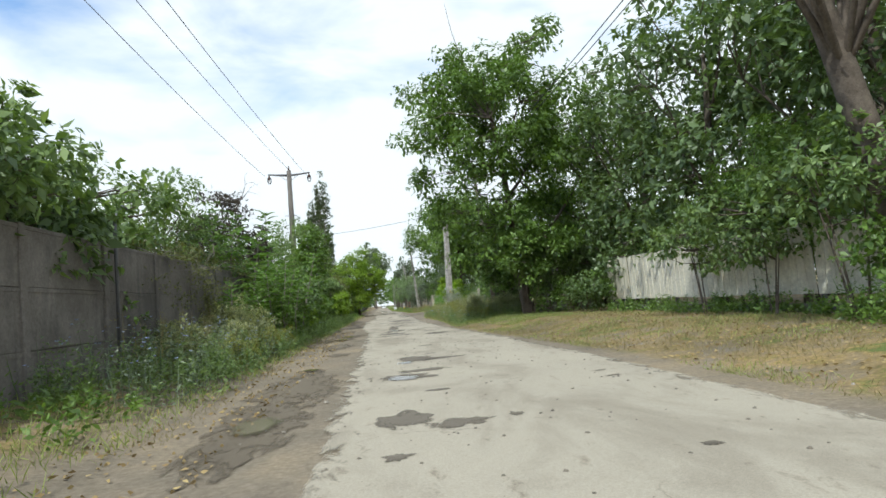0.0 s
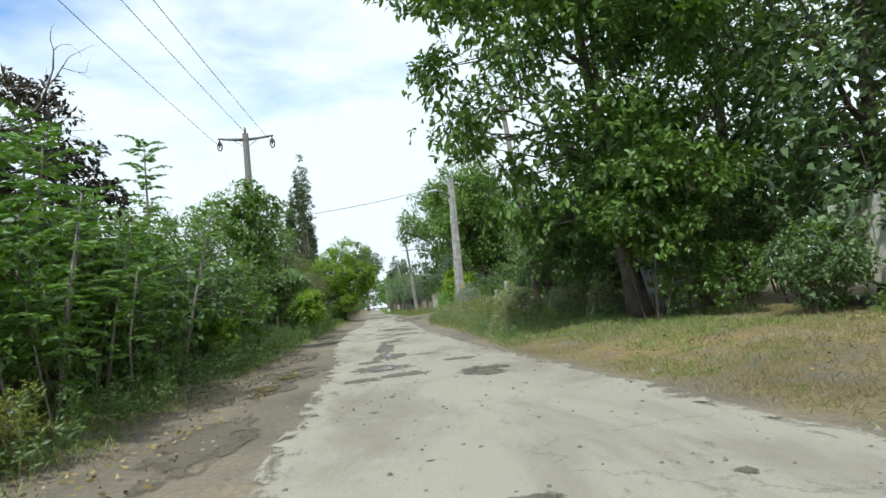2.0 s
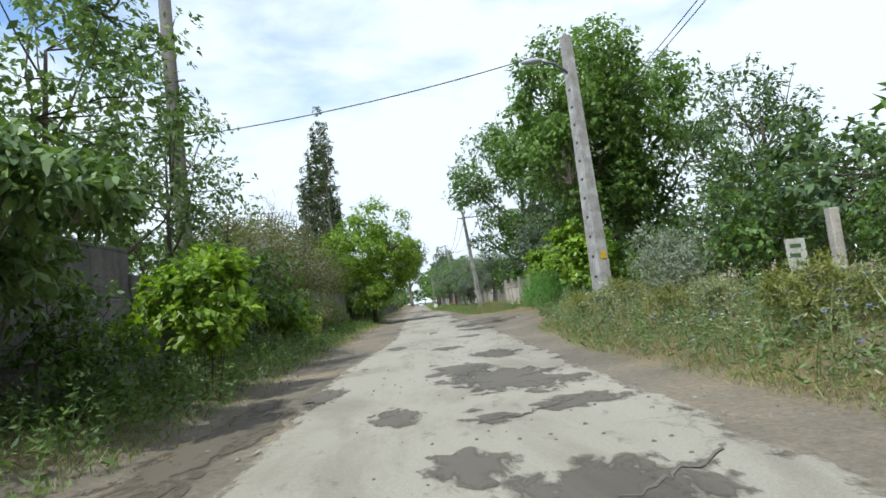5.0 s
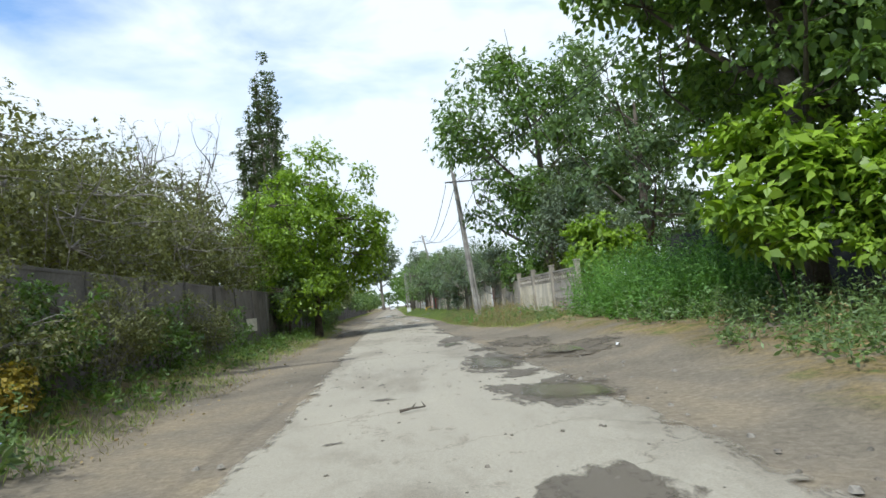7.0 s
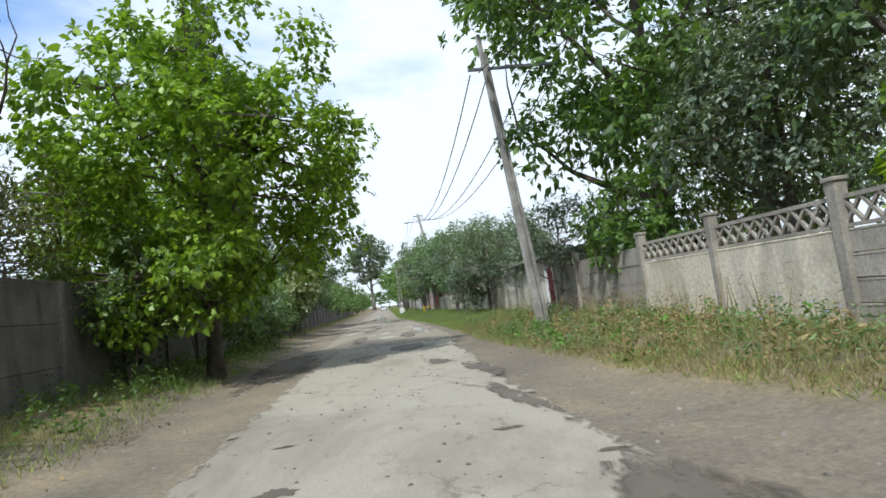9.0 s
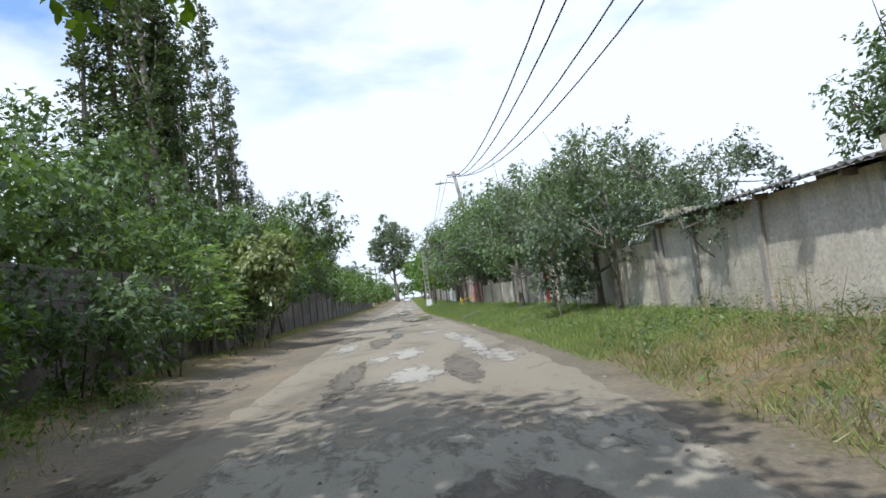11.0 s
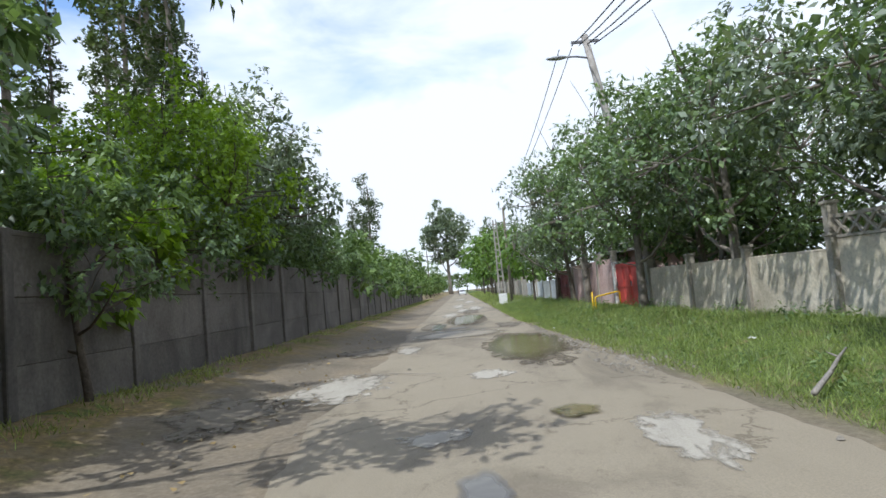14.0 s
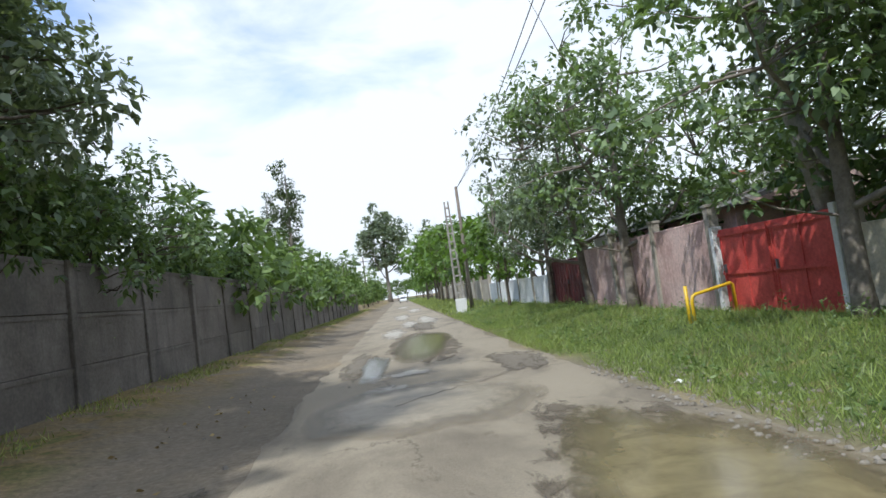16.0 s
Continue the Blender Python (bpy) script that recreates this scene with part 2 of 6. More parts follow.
M_SEEP = asphalt_surface("seeping_wet_asphalt", (0.185, 0.158, 0.118), (0.125, 0.106, 0.08), 0.3, True)
M_CRACK = rough_surface("broken_asphalt_edge", [(0.3, (0.12, 0.105, 0.082)), (0.7, (0.22, 0.19, 0.15))], 2, 30)
M_PUDDLE = puddle_surface("muddy_puddle_water", (0.21, 0.172, 0.09), 0.12)
M_MUD = puddle_surface("shallow_brown_water", (0.18, 0.155, 0.108), 0.14)
M_WET = puddle_surface("clear_puddle_water", (0.11, 0.1, 0.08), 0.16)
M_FILM = puddle_surface("thin_muddy_film", (0.25, 0.21, 0.145), 0.5)
M_CONC_D = rough_surface("old_grey_concrete", [(0.3, (0.118, 0.104, 0.09)), (0.5, (0.168, 0.151, 0.132)), (0.72, (0.23, 0.208, 0.184))], 0.9, 18, 0.92, 0.5, 0.012, (0.06, 0.058, 0.055), vary=0.14)
M_CONC = rough_surface("weathered_plaster", [(0.3, (0.47, 0.4, 0.29)), (0.5, (0.66, 0.58, 0.435)), (0.72, (0.77, 0.69, 0.545))], 0.8, 16, 0.9, 0.45, 0.012, (0.27, 0.235, 0.18), vary=0.1)
M_CONC_L = rough_surface("grey_cast_concrete", [(0.3, (0.29, 0.257, 0.207)), (0.7, (0.46, 0.412, 0.335))], 1.2, 20, 0.9, 0.5, 0.01, (0.18, 0.162, 0.135), vary=0.1)
M_POLE = rough_surface("pole_concrete", [(0.3, (0.22, 0.2, 0.175)), (0.5, (0.33, 0.305, 0.27)), (0.7, (0.46, 0.43, 0.385))], 2.2, 25, 0.9, 0.5, 0.012, (0.17, 0.155, 0.13))
M_WOODPOLE = rough_surface("grey_pole_wood", [(0.3, (0.15, 0.125, 0.1)), (0.7, (0.28, 0.24, 0.2))], 1.5, 25, 0.9, 0.4, 0.008, (0.1, 0.085, 0.07))
M_WHITE = rough_surface("white_sheet", [(0.3, (0.58, 0.54, 0.43)), (0.7, (0.71, 0.67, 0.55))], 0.7, 12, 0.6, 0.15, 0.005, (0.47, 0.43, 0.33), vary=0.08)
# near-black: the shade of the trees is put into this sheet's colour
M_FENCE_SHADE = rough_surface("shaded_rusty_sheet", [(0.3, (0.035, 0.032, 0.03)), (0.7, (0.075, 0.065, 0.058))], 1.2, 18, 0.8, 0.3, 0.008, (0.05, 0.035, 0.025))
M_LIME = rough_surface("limewash", [(0.3, (0.66, 0.65, 0.62)), (0.7, (0.82, 0.81, 0.78))], 1.5, 16, 0.9, 0.3, 0.006, (0.5, 0.48, 0.44))
M_PINK = rough_surface("faded_pink_render", [(0.3, (0.46, 0.3, 0.265)), (0.5, (0.6, 0.42, 0.37)), (0.72, (0.68, 0.53, 0.48))], 1.0, 15, 0.9, 0.4, 0.01, (0.22, 0.14, 0.12))
M_RED = rough_surface("red_painted_metal", [(0.3, (0.47, 0.06, 0.05)), (0.7, (0.6, 0.1, 0.08))], 1.2, 22, 0.55, 0.15, 0.004, (0.26, 0.035, 0.03))
M_DKRED = rough_surface("dark_red_painted_metal", [(0.3, (0.1, 0.025, 0.025)), (0.7, (0.17, 0.045, 0.042))], 1.2, 22, 0.6, 0.15, 0.004, (0.07, 0.02, 0.02))
M_YELLOW = plain("yellow_gas_paint", (0.72, 0.47, 0.02), 0.4)
M_ROOF = rough_surface("asbestos_roof", [(0.3, (0.17, 0.16, 0.145)), (0.7, (0.3, 0.285, 0.26))], 1.2, 18, 0.95, 0.4, 0.01)
M_TILE = rough_surface("clay_roof_tiles", [(0.3, (0.24, 0.085, 0.055)), (0.7, (0.38, 0.15, 0.1))], 1.2, 18, 0.9, 0.4, 0.01)
M_WOOD = rough_surface("old_boards", [(0.3, (0.13, 0.1, 0.07)), (0.7, (0.28, 0.23, 0.17))], 2.0, 22, 0.9, 0.4, 0.01, (0.08, 0.065, 0.05), vary=0.2)
M_BARK = rough_surface("grey_brown_bark", [(0.3, (0.07, 0.055, 0.042)), (0.7, (0.17, 0.14, 0.11))], 3, 22, 0.95, 0.9, 0.03)
M_BARK_L = rough_surface("pale_smooth_bark", [(0.3, (0.16, 0.14, 0.115)), (0.7, (0.32, 0.285, 0.24))], 3, 22, 0.95, 0.7, 0.02)
M_BARK_M = rough_surface("grey_fruit_bark", [(0.3, (0.13, 0.112, 0.09)), (0.7, (0.29, 0.25, 0.205))], 3, 22, 0.95, 0.8, 0.02)
M_TWIG = rough_surface("dead_grey_twigs", [(0.3, (0.2, 0.18, 0.155)), (0.7, (0.34, 0.31, 0.27))], 3, 22, 0.95, 0.3, 0.01)
M_METAL = plain("dark_galvanised_steel", (0.16, 0.16, 0.17), 0.55, 0.6)
M_LAMP = plain("grey_lamp_housing", (0.4, 0.41, 0.42), 0.45, 0.1)
M_CABLE = plain("black_cable", (0.03, 0.03, 0.032), 0.6)
M_CERAMIC = plain("brown_ceramic", (0.09, 0.05, 0.035), 0.25)
M_STONE = rough_surface("loose_stone", [(0.3, (0.17, 0.15, 0.12)), (0.7, (0.34, 0.31, 0.26))], 3, 20, 0.9, 0.3, 0.01)
M_GLASS_D = plain("dark_window_glass", (0.03, 0.035, 0.04), 0.08)
M_CAR = plain("white_car_paint", (0.75, 0.76, 0.77), 0.3)
M_TYRE = plain("black_rubber", (0.03, 0.03, 0.03), 0.8)
L_WALNUT = leaf_surface("walnut_leaves", (0.035, 0.082, 0.014), (0.115, 0.215, 0.036), 0.44)
L_DARK = leaf_surface("dark_leaves", (0.03, 0.064, 0.02), (0.118, 0.2, 0.07), 0.42)
L_GREY = leaf_surface("grey_green_leaves", (0.046, 0.084, 0.044), (0.165, 0.235, 0.13), 0.36)
L_BRIGHT = leaf_surface("bright_maple_leaves", (0.055, 0.125, 0.01), (0.205, 0.345, 0.024), 0.5)
L_FRUIT = leaf_surface("fruit_tree_leaves", (0.045, 0.092, 0.036), (0.165, 0.265, 0.105), 0.45, 0.4, (0.25, 0.28, 0.1))
L_POPLAR = leaf_surface("poplar_leaves", (0.024, 0.048, 0.016), (0.085, 0.135, 0.052), 0.4)
L_AIL = leaf_surface("pinnate_leaves", (0.035, 0.1, 0.012), (0.11, 0.225, 0.028), 0.42)
L_PURPLE = leaf_surface("purple_plum_leaves", (0.03, 0.025, 0.022), (0.08, 0.06, 0.048), 0.25, green=False)
L_DRY = leaf_surface("dry_brush_leaves", (0.05, 0.068, 0.021), (0.15, 0.182, 0.056), 0.38, 0.6, (0.28, 0.2, 0.07))
L_WEED = leaf_surface("weed_leaves", (0.048, 0.106, 0.028), (0.15, 0.245, 0.072), 0.45, 0.5)
L_GRASS = leaf_surface("grass_blades", (0.08, 0.132, 0.03), (0.24, 0.32, 0.085), 0.45, 0.5, (0.4, 0.36, 0.15))
L_LAWN = leaf_surface("fresh_grass_blades", (0.07, 0.128, 0.026), (0.215, 0.31, 0.075), 0.45, 0.5, (0.38, 0.36, 0.14))
L_SAPLING = leaf_surface("sapling_leaves", (0.075, 0.15, 0.035), (0.22, 0.36, 0.1), 0.5, 0.35)
L_RANK = leaf_surface("rank_weed_leaves", (0.085, 0.12, 0.05), (0.27, 0.33, 0.14), 0.42, 0.5, (0.42, 0.38, 0.14))
L_PALE = leaf_surface("pale_creeper_leaves", (0.13, 0.16, 0.06), (0.42, 0.46, 0.22), 0.4, 0.35, (0.6, 0.6, 0.38), green=False)
L_STRAW = leaf_surface("straw_grass", (0.15, 0.13, 0.055), (0.33, 0.275, 0.135), 0.35, 0.7, green=False)
L_LUSH = leaf_surface("lush_green_herbs", (0.05, 0.13, 0.022), (0.135, 0.3, 0.045), 0.45, 0.5)
L_MUSTARD = leaf_surface("yellowish_weed_leaves", (0.11, 0.135, 0.03), (0.33, 0.32, 0.075), 0.4, 0.6, (0.5, 0.42, 0.08), green=False)
L_SILVER = leaf_surface("silver_wormwood_leaves", (0.15, 0.18, 0.13), (0.4, 0.43, 0.34), 0.3, 0.6, green=False)
L_CHICORY = leaf_surface("blue_flowers", (0.2, 0.24, 0.5), (0.42, 0.47, 0.75), 0.3, 0.6, green=False)
L_UMBEL = leaf_surface("white_flowers", (0.5, 0.5, 0.42), (0.75, 0.75, 0.68), 0.3, 0.6, green=False)
L_LITTER = leaf_surface("fallen_leaves", (0.16, 0.1, 0.04), (0.42, 0.32, 0.14), 0.1, 0.8, (0.6, 0.45, 0.06), green=False)
L_MULBERRY = leaf_surface("mulberry_leaves", (0.045, 0.1, 0.018), (0.155, 0.275, 0.048), 0.45)
L_YELLOW = leaf_surface("yellowing_leaves", (0.16, 0.15, 0.02), (0.5, 0.36, 0.05), 0.45, 0.5, (0.55, 0.24, 0.04), green=False)


# ---- plan: the road runs along +y ----
ROAD_L = ((-15, -1.25), (30, -1.4), (38, -1.95), (52, -2.1), (62, -1.4), (80, -1.6), (100, -1.3), (130, -1.6), (340, -1.6))
ROAD_R = ((-15, 4.0), (12, 3.95), (22, 3.5), (30, 2.95), (42, 2.45), (64, 2.75), (80, 2.35), (97, 2.8), (108, 2.6), (121, 2.1), (131, 1.65), (150, 1.7), (340, 2.0))
VERGE = ((-15, 4.4), (12, 4.25), (28, 2.95), (42, 3.2), (50, 2.9), (58, 3.4), (66, 4.8), (73, 4.4), (78, 3.6), (82, 3.3), (90, 3.0), (100, 3.15), (108, 2.85), (121, 2.15), (131, 1.7), (150, 1.75), (340, 2.1))
WALL_X = ((-20, -5.95), (50, -5.85), (75, -5.65), (340, -5.6))
RIGHT_X = ((60, 6.9), (84, 6.65), (104, 6.55), (113, 6.62), (118, 6.1), (129, 5.15), (150, 5.0), (340, 5.0))


def along(table, y):
    return float(np.interp(y, [a for a, _ in table], [b for _, b in table]))


def step(a, b, v):
    v = min(max((v - a) / (b - a), 0.0), 1.0)
    return v * v * (3 - 2 * v)


def ground_z(x, y):
    """Height of the soil: flat under the road, a low bank on both sides."""
    left = 0.3 * step(2.9, 5.4, -x)
    r = along(ROAD_R, y)
    right = 0.3 * step(r + 0.5, r + 3.2, x)
    lumps = 0.012 * noise.noise(Vector((x * 0.5, y * 0.35, 3.1))) + (0.05 * noise.noise(Vector((x * 0.6, y * 0.6, 9.0))) if x < -3.4 or x > r + 0.8 else 0.0)
    return left + right + lumps


# ---- mesh tools ----
def mesh_object(name, verts, faces, material, parent=None, smooth=False, label=""):
    me = bpy.data.meshes.new(name)
    me.from_pydata(verts, [], faces)
    me.materials.append(material)
    if smooth:
        me.polygons.foreach_set("use_smooth", [True] * len(me.polygons))
    ob = new(name, me)
    if parent is not None:
        ob.parent = parent
    return tagged(ob, label)


def part(name, bm, material, parent, label="", smooth=False):
    """Links a bmesh as one mesh object under a thing or a part."""
    me = bpy.data.meshes.new(name)
    bm.normal_update()
    bm.to_mesh(me)
    bm.free()
    me.materials.append(material)
    if smooth:
        me.polygons.foreach_set("use_smooth", [True] * len(me.polygons))
    ob = new(name, me)
    ob.parent = parent
    return tagged(ob, label)


def thing(name, m, label, category, group="", kind=""):
    ob = new(name)
    ob.empty_display_size = 0.2
    ob.matrix_world = m
    return tagged(ob, label, category, group, kind)


def add_box(bm, x0, x1, y0, y1, z0, z1, bevel=0.0):
    m = Matrix.LocRotScale(((x0 + x1) / 2, (y0 + y1) / 2, (z0 + z1) / 2), None, (x1 - x0, y1 - y0, z1 - z0))
    made = bmesh.ops.create_cube(bm, size=1, matrix=m)
    if bevel:
        edges = list({e for v in made["verts"] for e in v.link_edges})
        bmesh.ops.bevel(bm, geom=edges, offset=bevel, segments=1, affect="EDGES")
    return bm


def box(x0, x1, y0, y1, z0, z1, bevel=0.0):
    return add_box(bmesh.new(), x0, x1, y0, y1, z0, z1, bevel)


def add_tube(V, F, pts, radii, sides=6, cap=True):
    pts = [Vector(p) for p in pts]
    start = len(V)
    for i, p in enumerate(pts):
        d = (pts[min(i + 1, len(pts) - 1)] - pts[max(i - 1, 0)]).normalized()
        u = d.cross(Vector((0.31, 0.93, 0.2))).normalized()
        w = d.cross(u)
        for k in range(sides):
            a = 2 * math.pi * k / sides
            V.append(tuple(p + (math.cos(a) * u + math.sin(a) * w) * float(radii[i])))
    for i in range(len(pts) - 1):
        for k in range(sides):
            a, b = start + i * sides + k, start + i * sides + (k + 1) % sides
            F.append((a, b, b + sides, a + sides))
    if cap:
        F.append(tuple(start + k for k in reversed(range(sides))))
        F.append(tuple(start + (len(pts) - 1) * sides + k for k in range(sides)))


def tube_part(name, pts, radii, material, parent=None, sides=8, smooth=True, label=""):
    V, F = [], []
    add_tube(V, F, pts, radii if isinstance(radii, (list, tuple)) else [radii] * len(pts), sides)
    return mesh_object(name, V, F, material, parent, smooth, label)


def unit(a):
    return a / np.maximum(np.linalg.norm(a, axis=1, keepdims=True), 1e-9)


def leaf_mesh(name, base, axis, length, width, rng, material, fold=0.12, face=None, corners=4):
    """One folded leaf for every row of base and axis, four-cornered or, where it is seen close, six-cornered and curled."""
    n = len(base)
    axis = unit(axis)
    side = unit(np.cross(axis, rng.normal(size=(n, 3)) if face is None else face))
    nrm = np.cross(side, axis)
    L, W = np.broadcast_to(length, n)[:, None], np.broadcast_to(width, n)[:, None]
    tip = base + axis * L - nrm * L * 0.14
    if corners == 4:
        mid = base + axis * L * 0.42 + nrm * W * fold
        rows = [base, mid + side * W / 2, tip, mid - side * W / 2]
    else:
        low, high = base + axis * L * 0.26 + nrm * W * fold, base + axis * L * 0.64 + nrm * W * fold * 0.6
        rows = [base, low + side * W * 0.42, high + side * W * 0.46, tip, high - side * W * 0.46, low - side * W * 0.42]
    v = np.stack(rows, 1).reshape(-1, 3)
    me = bpy.data.meshes.new(name)
    me.vertices.add(corners * n)
    me.vertices.foreach_set("co", v.astype(np.float32).ravel())
    me.loops.add(corners * n)
    me.loops.foreach_set("vertex_index", np.arange(corners * n, dtype=np.int32))
    me.polygons.add(n)
    me.polygons.foreach_set("loop_start", np.arange(0, corners * n, corners, dtype=np.int32))
    me.polygons.foreach_set("loop_total", np.full(n, corners, dtype=np.int32))
    me.update(calc_edges=True)
    me.materials.append(material)
    return me


# ---- trees ----
def crown_leaves(rng, centres, radii, per, leaf, mid, droop, outward=0.7, fan=5):
    """Leaves in clumps: fans of leaves at the twig tips of each clump, and larger inner leaves. Gives base points, ways, lengths, widths and faces."""
    up = np.array([0, 0, 1.0])
    tips = max(2, int(per * 0.8) // fan)
    k = np.repeat(np.arange(len(centres)), tips)
    out = unit(centres - mid)[k]
    d = unit(rng.normal(size=(len(k), 3)) + outward * 0.75 * out + 0.3 * up)
    tip = centres[k] + d * (radii[k] * rng.random(len(k)) ** 0.4)[:, None] * np.array([1, 1, 0.78])
    twig = unit(0.6 * d + 0.5 * out + 0.3 * rng.normal(size=(len(k), 3)) + 0.15 * up)
    j = np.repeat(np.arange(len(k)), fan)
    side = unit(np.cross(twig[j], rng.normal(size=(len(j), 3))))
    base = tip[j] + twig[j] * leaf[0] * rng.uniform(-0.5, 0.35, (len(j), 1))
    way = 0.6 * twig[j] + side + 0.2 * rng.normal(size=(len(j), 3)) - droop * up
    scale = rng.uniform(0.6, 1.15, len(j)) * (0.8 + 0.4 * rng.random(len(k)))[j]
    face = up + 0.45 * d[j] + 0.3 * out[j] + 0.3 * rng.normal(size=(len(j), 3))
    inner = max(3, int(per * 0.24))
    q = np.repeat(np.arange(len(centres)), inner)
    e = unit(rng.normal(size=(len(q), 3)))
    base_in = centres[q] + e * (radii[q] * 0.6 * rng.random(len(q)) ** 0.5)[:, None]
    way_in = e + 0.5 * rng.normal(size=(len(q), 3)) - droop * up
    face_in = up + 0.8 * rng.normal(size=(len(q), 3))
    scale = np.r_[scale, rng.uniform(1.1, 1.65, len(q))]
    return np.r_[base, base_in], np.r_[way, way_in], leaf[0] * scale, leaf[1] * scale, np.r_[face, face_in]


def build_tree(name, label, height, radius, low, trunk_r, clumps, per, leaf, leaf_mat, bark, seed, lean=(0, 0), profile="round", clump_r=0.75, droop=0.35, stems=1, category="tree", group="", bare=0, sink=0.35, close=False):
    """A tree at the origin: trunk with limbs, and a crown of leaf clumps between low and height."""
    rng = np.random.default_rng(seed)
    per, leaf = (int(per * 1.2), leaf) if close else (int(per * 0.95), (leaf[0] * 1.1, leaf[1] * 1.16))
    root = thing(name, Matrix(), label, category, group)
    V, F = [], []
    rx, ry = radius if isinstance(radius, tuple) else (radius, radius)
    mid_z, half = (low + height) / 2, (height - low) / 2
    lean = np.array([lean[0], lean[1], 0.0])
    top_mid = lean * mid_z
    cs = []
    while len(cs) < clumps:
        d = unit(rng.normal(size=(1, 3)))[0]
        wob = 0.82 + 0.42 * noise.noise(Vector((d[0] * 1.9 + seed * 1.7, d[1] * 1.9, d[2] * 1.9)))
        f = rng.random() ** 0.3 * wob
        p = d * f * np.array([rx, ry, half])
        h = (p[2] + half) / (2 * half)
        if profile == "column":
            b, q = int(rng.integers(0, 22)), rng.random()
            h0 = 0.02 + 0.72 * b / 21
            h = min(h0 + (0.06 + 0.24 * q) * (1.25 - 0.5 * h0) * (0.7 + 0.6 * ((b * 3) % 5) / 4), 1.0)
            az = b * 2.4 + seed + rng.normal(0, 0.2)
            taper = min(1.0, 0.36 + 1.35 * (1 - h)) * min(1.0, 0.5 + 2.5 * h) * (0.7 + 0.6 * ((b * 5) % 7) / 6)
            out = (0.3 + 0.75 * q ** 0.5 * (0.75 + 0.5 * ((b * 7) % 5) / 4)) * taper * rng.uniform(0.55, 1.1)
            p = np.array([math.cos(az) * rx * out, math.sin(az) * ry * out, (2 * h - 1) * half])
        elif profile == "cone":
            p[:2] *= 1.25 - 0.85 * h
        elif profile == "fan":
            p[:2] *= 0.55 + 0.65 * h
        cs.append(p + np.array([0, 0, mid_z]) + top_mid)
    cs = np.array(cs)
    # clumps gather into boughs with gaps between them
    boughs = cs[:: 9]
    near = np.argmin(np.linalg.norm(cs[:, None] - boughs[None], axis=2), axis=1)
    cs = cs + (0.05 if profile == "column" else 0.2 if stems == 1 else 0.1) * (boughs[near] - cs)
    # stems, main limbs, and thin twigs out to the clumps
    nodes = []
    for s in range(stems):
        spread = np.array([*np.clip(rng.normal(0, 0.16, 2), -0.2, 0.2), 0]) if stems > 1 else np.zeros(3)
        end = np.array([0, 0, low + (height - low) * (0.92 if profile == "column" else 0.66)]) + lean * height * 0.66 + spread * height * 0.9
        n = 8
        pts = []
        for i in range(n):
            t = i / (n - 1)
            w = 0.018 * height * np.array([math.sin(3.1 * t + seed), math.cos(2.3 * t + seed * 2), 0]) * t
            pts.append(spread * 0.8 + end * t + w + np.array([0, 0, -sink * (1 - t)]))
        rad = [trunk_r * (1.35 if i == 0 else 1) * (1 - 0.78 * i / (n - 1)) / math.sqrt(stems) for i in range(n)]
        add_tube(V, F, pts, rad, 10 if stems == 1 else 6)
        nodes += [p for p in pts[2:] if p[2] > low * 0.8]
        mains = 0 if stems > 1 else (10 if profile == "column" else 8)
        for k in range(mains):
            t = 0.3 + 0.6 * k / max(mains - 1, 1)
            i = t * (n - 1)
            o = pts[int(i)] + (pts[min(int(i) + 1, n - 1)] - pts[int(i)]) * (i - int(i))
            az = k * 2.4 + seed
            out = (0.35 if profile == "column" else 0.72) * (1.05 - 0.45 * t)
            tip = np.array([math.cos(az) * rx * out, math.sin(az) * ry * out, min(max(o[2], low) + half * (0.3 + 0.55 * t) * (0.4 if profile == "column" else 1.0), height * 0.95)]) + lean * o[2]
            limb = [o + (tip - o) * q + np.array([0, 0, -0.12 * np.linalg.norm(tip - o) * math.sin(math.pi * q)]) + rng.normal(0, 0.05, 3) * q * height * 0.12 for q in (0, 0.3, 0.6, 0.85, 1.0)]
            r0 = rad[min(int(i), n - 1)] * 0.55
            add_tube(V, F, limb, [r0, r0 * 0.75, r0 * 0.5, r0 * 0.3, r0 * 0.15], 6, False)
            nodes += limb[1:]
    nodes = np.array(nodes)
    for c in cs:
        gap = np.linalg.norm(nodes - c, axis=1) + 0.6 * np.maximum(nodes[:, 2] - c[2], 0)
        a = nodes[int(np.argmin(gap))]
        far = np.linalg.norm(c - a)
        r0 = min(0.006 + 0.012 * far, 0.035)
        b = (a + c) / 2 + rng.normal(0, 0.08, 3) * far
        add_tube(V, F, [a, b, c], [r0, r0 * 0.7, 0.004], 4, False)
    for _ in range(bare):
        az = rng.uniform(0, 2 * math.pi)
        o = nodes[int(rng.integers(0, len(nodes)))]
        forks = [(o, np.array([0.6 * math.cos(az), 0.6 * math.sin(az), 0.9]), half * 0.42, 0.03)]
        for _ in range(13):
            o, d, span, r0 = forks.pop(0)
            d = d / np.linalg.norm(d)
            pts = [o]
            for _ in range(3):
                d = d + rng.normal(0, 0.22, 3)
                d = d / np.linalg.norm(d)
                pts.append(pts[-1] + d * span / 3)
            add_tube(V, F, pts, [r0, r0 * 0.8, r0 * 0.6, r0 * 0.42], 4, False)
            forks += [(pts[k], d + rng.normal(0, 0.55, 3), span * rng.uniform(0.5, 0.75), r0 * 0.5) for k in (2, 3)]
    mesh_object("trunk", V, F, bark, root, True)
    rads = clump_r * rng.uniform(0.65, 1.25, len(cs))
